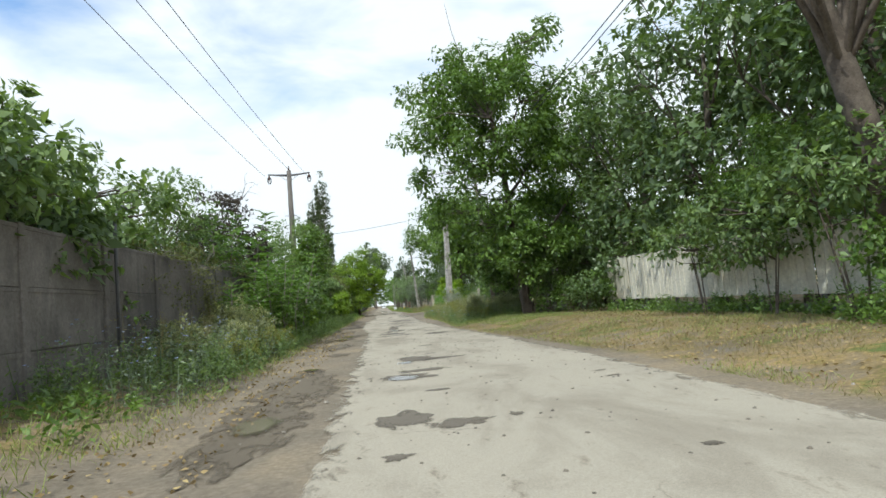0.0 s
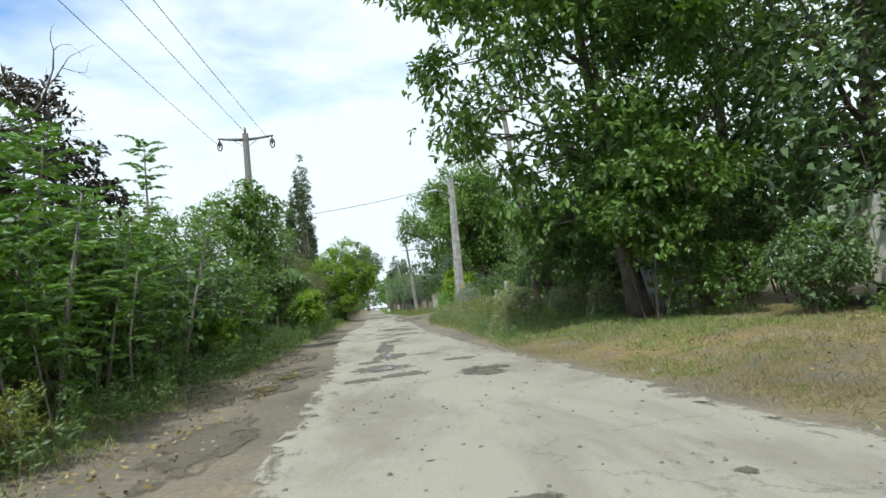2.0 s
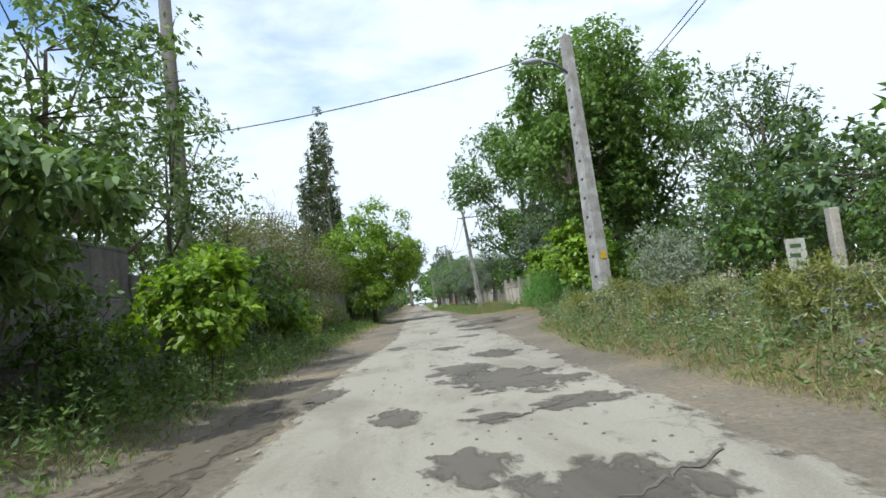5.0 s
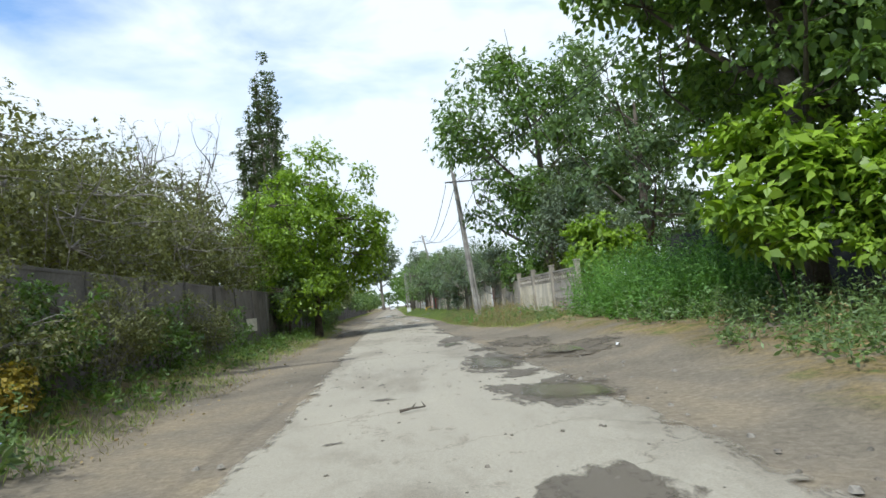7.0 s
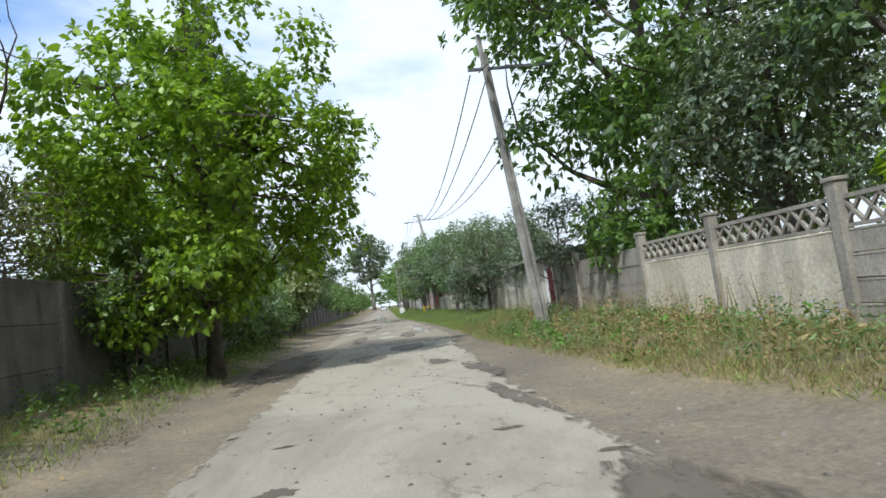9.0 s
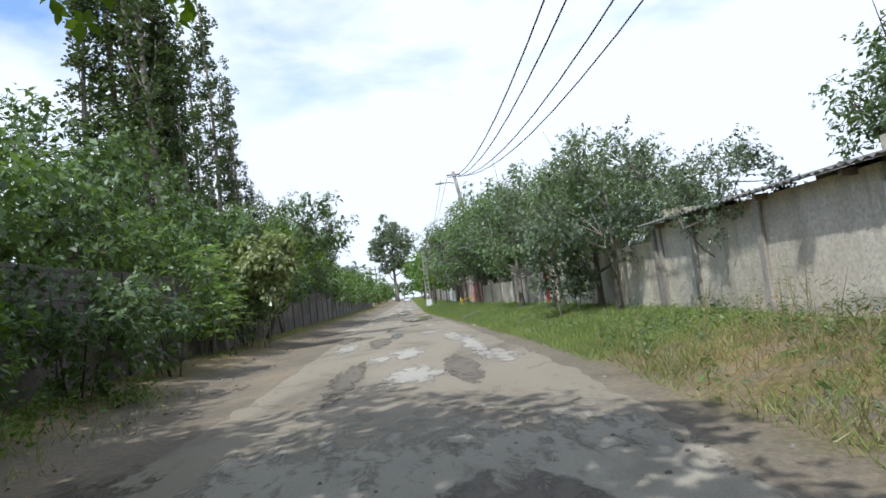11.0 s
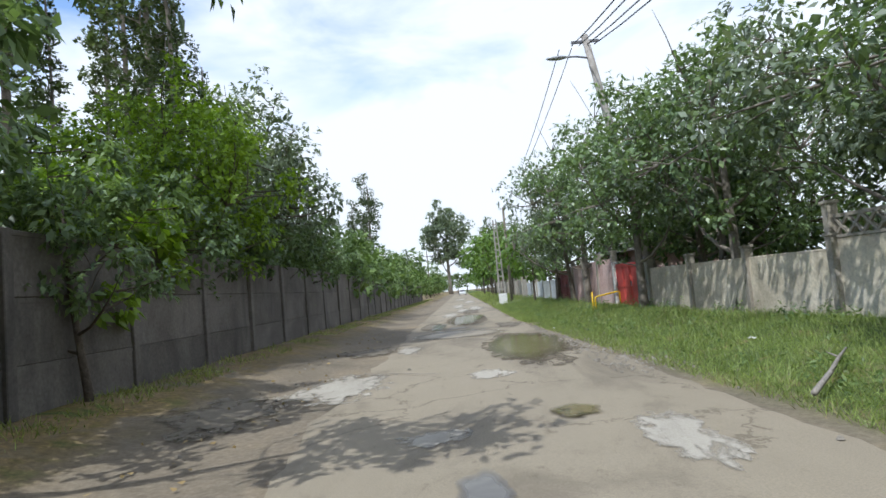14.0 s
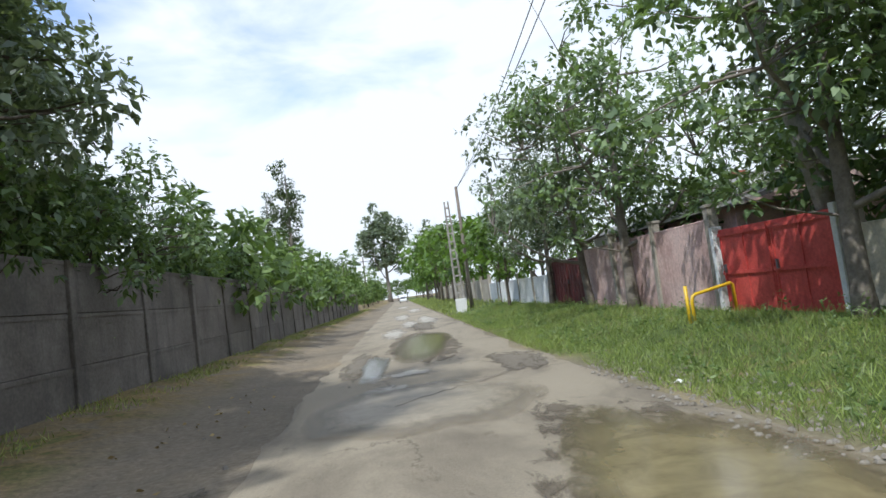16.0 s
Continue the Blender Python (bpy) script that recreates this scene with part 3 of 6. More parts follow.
    base, way, ll, ww, face = crown_leaves(rng, cs, rads, per, leaf, np.array([0, 0, mid_z - half * 0.4]) + top_mid, droop)
    crown = new("crown", leaf_mesh("crown", base, way, ll, ww, rng, leaf_mat, 0.12, face, 6 if close else 4))
    crown.parent = root
    return root


PLANTED = {}


def plant(kind, x, y, size=1.0, turn=None, label="", wide=1.0):
    """Sets a tree of a kind: the first one as built, the others as copies."""
    m = Matrix.LocRotScale((x, y, ground_z(x, y)), Euler((0, 0, radians(turn if turn is not None else (x * 37 + y * 53) % 360))), None)
    proto = PLANTED[kind]
    if not proto.get("set"):
        proto["set"] = 1
        ob = proto
    else:
        ob = copy_thing(proto, m)
        if "set" in ob:
            del ob["set"]
    ob.matrix_world = m @ Matrix.Diagonal((size * wide, size * wide, size, 1))
    if label:
        tagged(ob, label)
    return ob


def fronds(rng, tops, lengths, leaflets, size):
    """Pinnate leaves: rows of leaflets on both sides of a drooping rib."""
    base, way, ll = [], [], []
    ribs = []
    for (o, d), L in zip(tops, lengths):
        d = d / np.linalg.norm(d)
        s = np.cross(d, [0, 0, 1.0])
        s = s / max(np.linalg.norm(s), 1e-6)
        rib = [o + d * L * t + np.array([0, 0, -0.38 * L * t * t]) for t in np.linspace(0, 1, 5)]
        ribs.append(rib)
        for i in range(leaflets):
            t = 0.16 + 0.84 * i / (leaflets - 1)
            p = o + d * L * t + np.array([0, 0, -0.38 * L * t * t])
            for sg in (-1, 1):
                base.append(p)
                way.append(s * sg + d * 0.45 + np.array([0, 0, -0.32]) + rng.normal(0, 0.1, 3))
                ll.append(size * (1.1 - 0.5 * t) * rng.uniform(0.85, 1.1))
    return np.array(base), np.array(way), np.array(ll), ribs


def build_frond_tree(name, label, height, stems, seed, leaf_mat, bark, rib=0.75, leaflets=10, size=0.17, reach=0.5, category="tree"):
    """A pinnate-leaved sapling: bare stems with tiers of long feathered leaves."""
    rng = np.random.default_rng(seed)
    root = thing(name, Matrix(), label, category)
    V, F, tops, lens = [], [], [], []
    for s in range(stems):
        b = np.array([rng.normal(0, reach), rng.normal(0, reach), 0]) if stems > 1 else np.zeros(3)
        h = height * (1 if s == 0 else rng.uniform(0.5, 0.95))
        e = b + np.array([rng.normal(0, 0.1) * h, rng.normal(0, 0.1) * h, h])
        b[2] = -0.2
        add_tube(V, F, [b, (b + e) / 2 + rng.normal(0, 0.05, 3), e], [0.012 * h, 0.009 * h, 0.012], 5)
        k = int(10 + 3.2 * h)
        for i in range(k):
            t = 0.42 + 0.58 * (i / (k - 1)) ** 0.6
            a = i * 2.4 + seed
            up = 0.1 + 0.75 * t * t
            tops.append((b + (e - b) * t, np.array([math.cos(a), math.sin(a), up])))
            lens.append(rib * rng.uniform(0.75, 1.15) * (1.1 - 0.35 * t))
    base, way, ll, ribs = fronds(rng, tops, lens, leaflets, size)
    for r in ribs:
        add_tube(V, F, r, [0.007, 0.006, 0.005, 0.004, 0.002], 3, False)
    mesh_object("stem", V, F, bark, root, True)
    crown = new("crown", leaf_mesh("crown", base, way, ll, ll * 0.36, rng, leaf_mat, 0.06))
    crown.parent = root
    return root


# ---- low growth ----
def herbs(name, label, rng, spots, height, leaves, leaf, leaf_mat, category="weeds", flowers=None, stem_mat=None, spread=0.14, bushy=0.8):
    """Upright weeds: thin stems set with leaves, as one mass."""
    root = thing(name, Matrix(), label, category, kind="stuff")
    n = len(spots)
    h = height * rng.uniform(0.45, 1.15, n)
    z0 = np.array([ground_z(x, y) for x, y in spots])
    tilt = rng.normal(0, 0.16, (n, 2))
    k = np.repeat(np.arange(n), leaves)
    t = rng.random(len(k)) ** 0.85
    p = np.c_[spots[k] + tilt[k] * (h[k] * t)[:, None] + rng.normal(0, spread, (len(k), 2)) * (1.15 - t)[:, None] * bushy, z0[k] + h[k] * t + 0.02]
    a = rng.uniform(0, 2 * math.pi, len(k))
    way = np.c_[np.cos(a), np.sin(a), rng.normal(0.25, 0.45, len(k))]
    s = rng.uniform(0.5, 1.3, len(k)) * (1.2 - 0.6 * t)
    ob = new("leaf_mass", leaf_mesh("leaf_mass", p, way, leaf[0] * s, leaf[1] * s, rng, leaf_mat))
    ob.parent = root
    sb = np.c_[spots, z0 - 0.03]
    sw = np.c_[tilt, np.ones(n)]
    st = new("stem_mass", leaf_mesh("stem_mass", sb, sw, h * 1.02, 0.012 + 0.006 * h, rng, stem_mat or leaf_mat, 0.02))
    st.parent = root
    if flowers:
        mat, count, size = flowers
        pick = rng.integers(0, n, count)
        fp = np.c_[spots[pick] + tilt[pick] * h[pick][:, None] + rng.normal(0, 0.08, (count, 2)), z0[pick] + h[pick] * rng.uniform(0.75, 1.1, count)]
        w5 = np.repeat(fp, 5, 0)
        a = rng.uniform(0, 2 * math.pi, len(w5))
        fl = new("flower_mass", leaf_mesh("flower_mass", w5, np.c_[np.cos(a), np.sin(a), 0.35 + 0 * a], size, size * 0.6, rng, mat, 0.02))
        fl.parent = root
    return root


def grass(name, label, rng, spots, length, leaf_mat, width=0.016, lean=0.45, category="grass"):
    root = thing(name, Matrix(), label, category, kind="stuff")
    n = len(spots)
    z0 = np.array([ground_z(x, y) for x, y in spots])
    way = np.c_[rng.normal(0, lean, (n, 2)), np.ones(n)]
    L = length * rng.uniform(0.4, 1.3, n)
    ob = new("blade_mass", leaf_mesh("blade_mass", np.c_[spots, z0 - 0.02], way, L, width, rng, leaf_mat, 0.02))
    ob.parent = root
    return root


def spots_in(rng, n, x0, x1, y0, y1, patch=0.0, scale=0.8):
    """n random places between two edges (numbers or functions of y); patch above 0 leaves bare gaps."""
    out = []
    while len(out) < n:
        y = rng.uniform(y0, y1)
        a = x0(y) if callable(x0) else x0
        b = x1(y) if callable(x1) else x1
        x = rng.uniform(a, b)
        if patch and noise.noise(Vector((x * scale, y * scale, 7.7))) * 0.5 + 0.5 < patch * rng.uniform(0.6, 1.4):
            continue
        out.append((x, y))
    return np.array(out)


# ---- ground and road ----
gx = [-1500, -500, -160, -60, -25, -13, -9] + list(np.arange(-7.5, 9.51, 0.28)) + [11, 14, 20, 45, 120, 400, 1500]
gy = [-500, -150, -50, -20] + list(np.arange(-12, 200, 0.5)) + list(np.arange(200, 420, 6)) + [450, 600, 900, 1600, 3000]
gv = [(x, y, ground_z(x, y)) for y in gy for x in gx]
nx = len(gx)
gf = [(j * nx + i, j * nx + i + 1, (j + 1) * nx + i + 1, (j + 1) * nx + i) for j in range(len(gy) - 1) for i in range(nx - 1)]
def turf_cover(x, y):
    """How much grass roots at a place, and how much of it is lush."""
    edge = along(VERGE, y) + 0.1
    right = step(edge - 0.3, edge + 0.5, x)
    left = step(3.6, 4.6, -x)
    return max(right, left), right * step(94, 100, y) * (1 - step(8.5, 12, x))


ground = mesh_object("ground", gv, gf, M_SOIL, None, True)
for k, layer in enumerate(("turf", "lush")):
    ground.data.attributes.new(layer, "FLOAT", "POINT").data.foreach_set("value", [turf_cover(x, y)[k] for x, y, _ in gv])
tagged(ground, "brown packed earth verge with thin dry grass", "ground", kind="structure")


def road_sheet(name, label, y0, y1, lift, material, ragged, left=ROAD_L, right=ROAD_R, inset=(0, 0), seed=0.0, ends=0.0):
    """A thin slab with ragged edges, laid on the soil."""
    dy, cols = 0.3, 22
    rows = int((y1 - y0) / dy) + 1
    V, F = [], []
    for j in range(rows):
        y = y0 + j * dy
        t = min(1.0, min(y - y0, y1 - y) / ends + 0.02) if ends else 1.0
        a = along(left, y) + inset[0] + ragged * (noise.noise(Vector((seed, y * 0.45, 1))) + 0.6 * noise.noise(Vector((seed, y * 1.9, 4))))
        b = along(right, y) + inset[1] + ragged * (noise.noise(Vector((seed, y * 0.5, 11))) + 0.6 * noise.noise(Vector((seed, y * 2.1, 14))))
        mid = (a + b) / 2
        a, b = mid + (a - mid) * t, mid + (b - mid) * t
        for i in range(cols + 1):
            x = a + (b - a) * i / cols
            drop = 0.03 if i in (0, cols) else 0.0
            V.append((x, y, ground_z(x, y) + lift - drop))
    for j in range(rows - 1):
        for i in range(cols):
            q = j * (cols + 1) + i
            F.append((q, q + 1, q + cols + 2, q + cols + 1))
    return tagged(mesh_object(name, V, F, material, None, True), label, "road", kind="structure")


road = road_sheet("road", "pale worn asphalt road surface with ragged edges", -14, 97, 0.022, M_ROAD, 0.1)
fray = road.data.attributes.new("rim", "FLOAT", "POINT")
fray.data.foreach_set("value", [max(1.5 * step(88.5, 97.0, v.co.y), {0: 1.7, 1: 0.8, 2: 0.3}.get(min(k % 23, 22 - k % 23), 0.0)) for k, v in enumerate(road.data.vertices)])
track = road_sheet("road_track", "muddy worn grey-brown road surface", 86, 340, 0.012, M_WORN, 0.22, inset=(-0.7, 0.1), seed=5.0, ends=5.0)


def blob(name, label, category, x, y, rx, ry, material, lift=0.03, seed=0, ragged=0.3, turn=0.0, flat=False, kind="", parent=None):
    """A flat patch with an uneven outline that follows the road, or lies level when it is water."""
    rings, n = 6, 64
    V, F = [(0, 0, 0)], []
    for k in range(1, rings + 1):
        for i in range(n):
            a = 2 * math.pi * i / n
            ca, sa = math.cos(a), math.sin(a)
            w = 1 + ragged * (1.1 * noise.noise(Vector((1.5 * ca + seed * 3.1, 1.5 * sa, seed))) + 0.85 * noise.noise(Vector((3.4 * ca, 3.4 * sa + seed, 2.2))) + 0.35 * noise.noise(Vector((7 * ca, 7 * sa, seed))))
            if flat:
                w = 1 + ragged * (1.2 * noise.noise(Vector((1.4 * ca + seed * 3.1, 1.4 * sa, seed))) + 0.4 * noise.noise(Vector((3 * ca, 3 * sa + seed, 2.2))))
            w = max(w, 0.25)
            r = w * k / rings
            V.append((rx * r * math.cos(a), ry * r * math.sin(a), 0))
    for i in range(n):
        F.append((0, 1 + i, 1 + (i + 1) % n))
        for k in range(rings - 1):
            a, b = 1 + k * n + i, 1 + k * n + (i + 1) % n
            F.append((a, a + n, b + n, b))
    c, s = math.cos(radians(turn)), math.sin(radians(turn))
    W = []
    for px, py, _ in V:
        qx, qy = x + c * px - s * py, y + s * px + c * py
        W.append((qx - x, qy - y, (ground_z(x, y) if flat else ground_z(qx, qy)) + lift))
    ob = mesh_object(name, W, F, material, None, True)
    rim = ob.data.attributes.new("rim", "FLOAT", "POINT")
    rim.data.foreach_set("value", [0.0] + [k / rings if k < rings else 1.8 for k in range(1, rings + 1) for _ in range(n)])
    ob.location = (x, y, 0)
    if parent is not None:
        ob.parent = parent
        return tagged(ob, label)
    return tagged(ob, label, category, kind=kind)


def damp(x, y, rx, ry, seed, mat=M_DAMP, ragged=0.4, turn=0.0, name="damp_patch", lift=0.028):
    return blob(name, "", "", x, y, rx, ry, mat, lift, seed, ragged, turn, parent=road if y < 96 else track)


def puddle(x, y, rx, ry, seed, mat=M_PUDDLE, ragged=0.3, turn=0.0, label="shallow muddy puddle lying in the road"):
    return blob("puddle", label, "puddle", x, y, rx, ry, mat, 0.031, seed, ragged, turn, True)


# road surface: patches worn through, damp hollows and puddles (x, y, half width, half length, turn)
HOLLOWS = ((-0.24, 7.1, 0.34, 0.5, 0), (0.3, 6.6, 0.36, 0.22, 10), (-0.1, 11.1, 0.52, 0.5, 0), (0.28, 12.0, 0.55, 0.26, 8), (0.3, 14.5, 0.46, 0.75, 0), (0.95, 14.2, 0.52, 0.22, 14), (0.74, 15.7, 0.22, 0.1, 0), (0.77, 18.6, 0.27, 0.13, 0),
           (0.33, 9.2, 0.24, 0.1, 6), (0.02, 17.6, 0.09, 0.08, 0), (1.83, 25.8, 0.4, 0.5, 0), (-0.1, 28.0, 0.66, 0.7, 6), (0.36, 26.4, 0.5, 0.36, 10), (-0.42, 26.1, 0.36, 0.32, 0), (1.72, 25.5, 0.4, 0.62, 10), (1.65, 28.2, 0.38, 0.26, 0), (1.1, 30.45, 0.25, 0.2, 0),
           (0.15, 30.8, 0.42, 1.1, 0), (-0.3, 29.6, 0.3, 0.35, 0), (0.12, 34.2, 0.3, 1.9, 0), (0.4, 37.4, 0.42, 1.2, -6), (0.85, 39.0, 0.3, 0.5, 0), (1.1, 47.9, 0.9, 1.5, 6), (0.5, 49.6, 0.6, 1.0, 0), (0.18, 43.5, 0.4, 0.5, 0), (1.0, 42.5, 0.72, 0.8, 12), (0.25, 40.8, 0.5, 0.45, 0), (1.75, 41.4, 0.42, 0.36, 0),
           (-0.5, 45.8, 0.34, 0.55, 0), (1.55, 45.5, 0.6, 0.45, 8), (0.5, 45.1, 0.3, 0.3, 0), (-1.7, 48.4, 0.32, 0.9, 0), (1.4, 52.0, 0.5, 0.9, 0), (0.5, 55.0, 0.4, 0.6, 0), (2.1, 62.8, 0.75, 1.1, 0), (1.42, 59.0, 0.4, 0.6, 0), (1.64, 72.6, 0.32, 0.9, 0), (2.2, 69.9, 0.32, 0.5, 0),
           (1.9, 67.0, 0.6, 1.9, -4), (2.05, 64.9, 0.4, 0.5, 0), (2.0, 74.6, 0.5, 1.5, -6), (1.95, 79.4, 0.16, 1.5, 6), (2.1, 82.4, 0.2, 1.2, 6), (1.5, 84.6, 0.25, 0.6, 0), (0.0, 87.5, 0.45, 1.2, 0), (1.1, 90.0, 0.5, 1.5, 0), (-0.9, 57.0, 0.3, 0.7, 0))
for k, q in enumerate(HOLLOWS):
    damp(q[0], q[1], q[2] * 1.2, q[3] * 1.2, 2 + k, turn=q[4], ragged=0.32)
# small crumbled spots strewn over the pale surface
rp = random.Random(21)
for k in range(70):
    y = rp.uniform(3, 92)
    damp(rp.uniform(along(ROAD_L, y) + 0.5, along(ROAD_R, y) - 0.2), y, rp.uniform(0.05, 0.17), rp.uniform(0.04, 0.13), 200 + k, turn=rp.uniform(-20, 20), ragged=0.7, name="worn_spot")
SHOULDER = ((-2.1, 14.1, 0.32, 0.4), (-2.05, 8.0, 0.6, 2.4), (-1.75, 18.1, 0.34, 0.6), (-2.1, 22.0, 0.5, 1.6), (-2.15, 26.8, 0.42, 1.2), (-2.0, 28.5, 0.55, 1.0), (-1.25, 29.6, 0.34, 0.5), (-2.0, 11.0, 0.7, 2.6), (-2.3, 34.0, 0.4, 1.8), (-2.3, 41.0, 0.5, 1.9), (-2.5, 46.0, 0.55, 2.6), (3.6, 67.5, 0.95, 1.4), (3.3, 71.2, 0.7, 1.8), (-2.2, 88.5, 0.7, 4.0))
for k, q in enumerate(SHOULDER):
    damp(q[0], q[1], q[2] * 1.2, q[3] * 1.2, 31 + k, M_MOIST, lift=0.012, ragged=0.3)
puddle(-0.14, 11.0, 0.34, 0.42, 51, M_WET)
puddle(0.02, 13.75, 0.2, 0.36, 59, M_WET)
puddle(0.04, 27.9, 0.2, 0.42, 52, M_WET)
puddle(0.1, 31.2, 0.17, 0.6, 53, M_WET)
puddle(-2.05, 28.5, 0.36, 0.65, 54)
puddle(-2.1, 14.1, 0.24, 0.3, 50)
puddle(-2.15, 26.6, 0.26, 0.7, 49)
puddle(-2.0, 7.6, 0.34, 0.7, 48, M_MUD)
puddle(2.15, 62.8, 0.62, 0.9, 55, M_MUD)
puddle(1.9, 66.8, 0.45, 1.3, 56, M_MUD)
puddle(1.68, 72.6, 0.22, 0.6, 57, M_MUD)
puddle(3.75, 67.5, 0.75, 1.05, 58, M_MUD)
# the far stretch: pale remnants of the old surface, painted sunlight, and large pools
# (1.35, 112.6) and (-2.2, 117.0) paint sunlit ground, (-0.65, 113.2) a wet reflection
PALE = ((0.45, 101.0, 0.36, 1.3), (1.95, 101.2, 0.26, 3.6), (1.72, 105.0, 0.3, 1.4), (2.12, 98.4, 0.3, 1.2), (-0.15, 100.2, 0.2, 0.8), (0.5, 97.0, 0.45, 1.2), (1.3, 107.8, 0.5, 0.9), (1.85, 104.0, 0.36, 1.1), (1.35, 112.6, 0.3, 0.8), (-0.65, 113.2, 0.34, 0.3), (0.0, 117.0, 0.3, 0.5), (-1.64, 122.2, 0.26, 0.9),
        (-0.6, 129.0, 0.4, 0.4), (-0.95, 127.4, 0.3, 0.4), (-1.0, 141.0, 0.4, 3.0), (-0.3, 147.0, 0.35, 3.6), (0.6, 150.0, 0.4, 5.0), (-0.6, 158.0, 0.5, 5.0), (0.5, 172.0, 0.6, 7.0), (-0.3, 194.0, 0.7, 10.0), (-2.2, 117.0, 0.7, 1.3), (-1.3, 104.5, 0.35, 1.6))
for k, q in enumerate(PALE):
    damp(q[0], q[1], q[2] * 1.3, q[3] * 1.25, 61 + k, M_PALE, 0.32, name="pale_patch", lift=0.02)
for k, q in enumerate(((-0.6, 97.4, 0.35, 2.2), (1.35, 97.2, 0.35, 1.8), (-1.6, 108.6, 0.5, 1.6), (-1.0, 108.6, 0.3, 0.8), (-0.4, 105.5, 0.35, 2.0), (-2.6, 122.5, 0.8, 1.0), (-3.4, 115.2, 0.7, 1.2), (-1.6, 131.5, 0.4, 2.4), (0.2, 144.0, 0.6, 3.0), (1.2, 128.8, 0.6, 1.2))):
    damp(q[0], q[1], q[2], q[3] * 1.3, 84 + k, M_SEEP, lift=0.022, ragged=0.25)
puddle(1.02, 121.3, 1.0, 3.8, 91, turn=-4, ragged=0.2)
damp(1.02, 121.3, 1.15, 4.2, 86, M_MOIST, lift=0.021, ragged=0.2)
puddle(-0.15, 135.0, 0.9, 5.2, 92, turn=-4, ragged=0.2)
damp(-0.15, 135.0, 1.05, 5.7, 85, M_MOIST, lift=0.021, ragged=0.2)
puddle(-1.25, 130.6, 0.36, 2.6, 93, M_WET)
puddle(-0.5, 126.0, 1.7, 1.9, 95, M_FILM, ragged=0.25, label="thin muddy water film over the road")
puddle(0.05, 107.8, 0.28, 1.7, 96, M_WET)
puddle(-0.3, 111.6, 0.24, 0.55, 98, M_WET)
puddle(0.95, 120.2, 0.28, 0.7, 97)
puddle(0.72, 113.8, 0.3, 0.4, 99)


def crack(x0, y0, x1, y1, seed, parent):
    """A broken step in the surface: a thin dark ragged strip with a raised lip."""
    rng = random.Random(seed)
    V, F = [], []
    n = 16
    for i in range(n):
        t = i / (n - 1)
        x = x0 + (x1 - x0) * t + rng.uniform(-0.05, 0.05)
        y = y0 + (y1 - y0) * t + rng.uniform(-0.1, 0.1)
        w = 0.008 + 0.022 * math.sin(math.pi * t) * rng.uniform(0.5, 1.3)
        z = ground_z(x, y) + 0.034
        V += [(x, y - w, z), (x, y, z + 0.004), (x, y + w, z)]
        if i:
            k = 3 * i
            F += [(k - 3, k, k + 1, k - 2), (k - 2, k + 1, k + 2, k - 1)]
    return mesh_object("broken_edge", V, F, M_CRACK, parent)


for i, q in enumerate(((-3.0, 118.5, -0.8, 117.5), (0.5, 45.0, 1.5, 45.6), (0.9, 42.3, 2.0, 43.1), (1.2, 47.8, 2.1, 48.6), (-0.8, 126.0, 0.9, 127.6), (1.3, 81.4, 2.2, 79.2), (0.2, 14.1, 1.2, 14.6))):
    crack(*q, i, road if q[1] < 96 else track)


def scattered_stones(name, label, rng, spots, size, material, category="stones"):
    """Loose stones, as one mass of small irregular lumps."""
    V, F = [], []
    for x, y in spots:
        z = ground_z(x, y)
        lift = 0.02 if along(ROAD_L, y) < x < along(ROAD_R, y) else 0.0
        s = size * rng.uniform(0.4, 1.5)
        a = rng.uniform(0, 6.28)
        k = len(V)
        for i in range(5):
            b = a + i * 1.257
            V.append((x + s * math.cos(b) * rng.uniform(0.7, 1.2), y + s * math.sin(b) * rng.uniform(0.7, 1.2), z + lift))
        for i in range(5):
            b = a + i * 1.257
            V.append((x + 0.55 * s * math.cos(b), y + 0.55 * s * math.sin(b), z + lift + s * rng.uniform(0.35, 0.75)))
        F += [(k + i, k + (i + 1) % 5, k + 5 + (i + 1) % 5, k + 5 + i) for i in range(5)] + [tuple(k + 5 + i for i in range(5))]
    return tagged(mesh_object(name, V, F, material), label, category, kind="stuff")


R0 = np.random.default_rng(11)
scattered_stones("gravel", "pale loose gravel along the pool edge", R0, spots_in(R0, 900, 1.7, 2.9, 116, 127), 0.024, M_STONE, "gravel")
scattered_stones("stones", "loose stones scattered over the road shoulders", R0, np.r_[spots_in(R0, 260, -3.6, -1.3, -2, 130), spots_in(R0, 300, lambda y: along(ROAD_R, y) - 0.5, lambda y: along(ROAD_R, y) + 1.4, -2, 130)], 0.03, M_STONE)
scattered_stones("clods", "dark crumbs of dirt on the pale road", R0, spots_in(R0, 1300, -1.0, 3.4, 2, 92), 0.02, M_CRACK, "dirt")


def litter(name, label, spots, mat, rng, size=0.07):
    root = thing(name, Matrix(), label, "leaves", kind="stuff")
    n = len(spots)
    p = np.c_[spots, [ground_z(x, y) + 0.03 for x, y in spots]]
    a = rng.uniform(0, 6.28, n)
    ob = new("leaf_mass", leaf_mesh("leaf_mass", p, np.c_[np.cos(a), np.sin(a), rng.normal(0, 0.12, n)], size * rng.uniform(0.5, 1.4, n), size * 0.55, rng, mat))
    ob.parent = root
    return root


litter("fallen_leaves", "dry brown and yellow fallen leaves beside the weeds", np.r_[spots_in(R0, 1500, -3.7, -2.0, -3, 34), spots_in(R0, 500, -3.7, -2.6, 34, 130)], L_LITTER, R0)
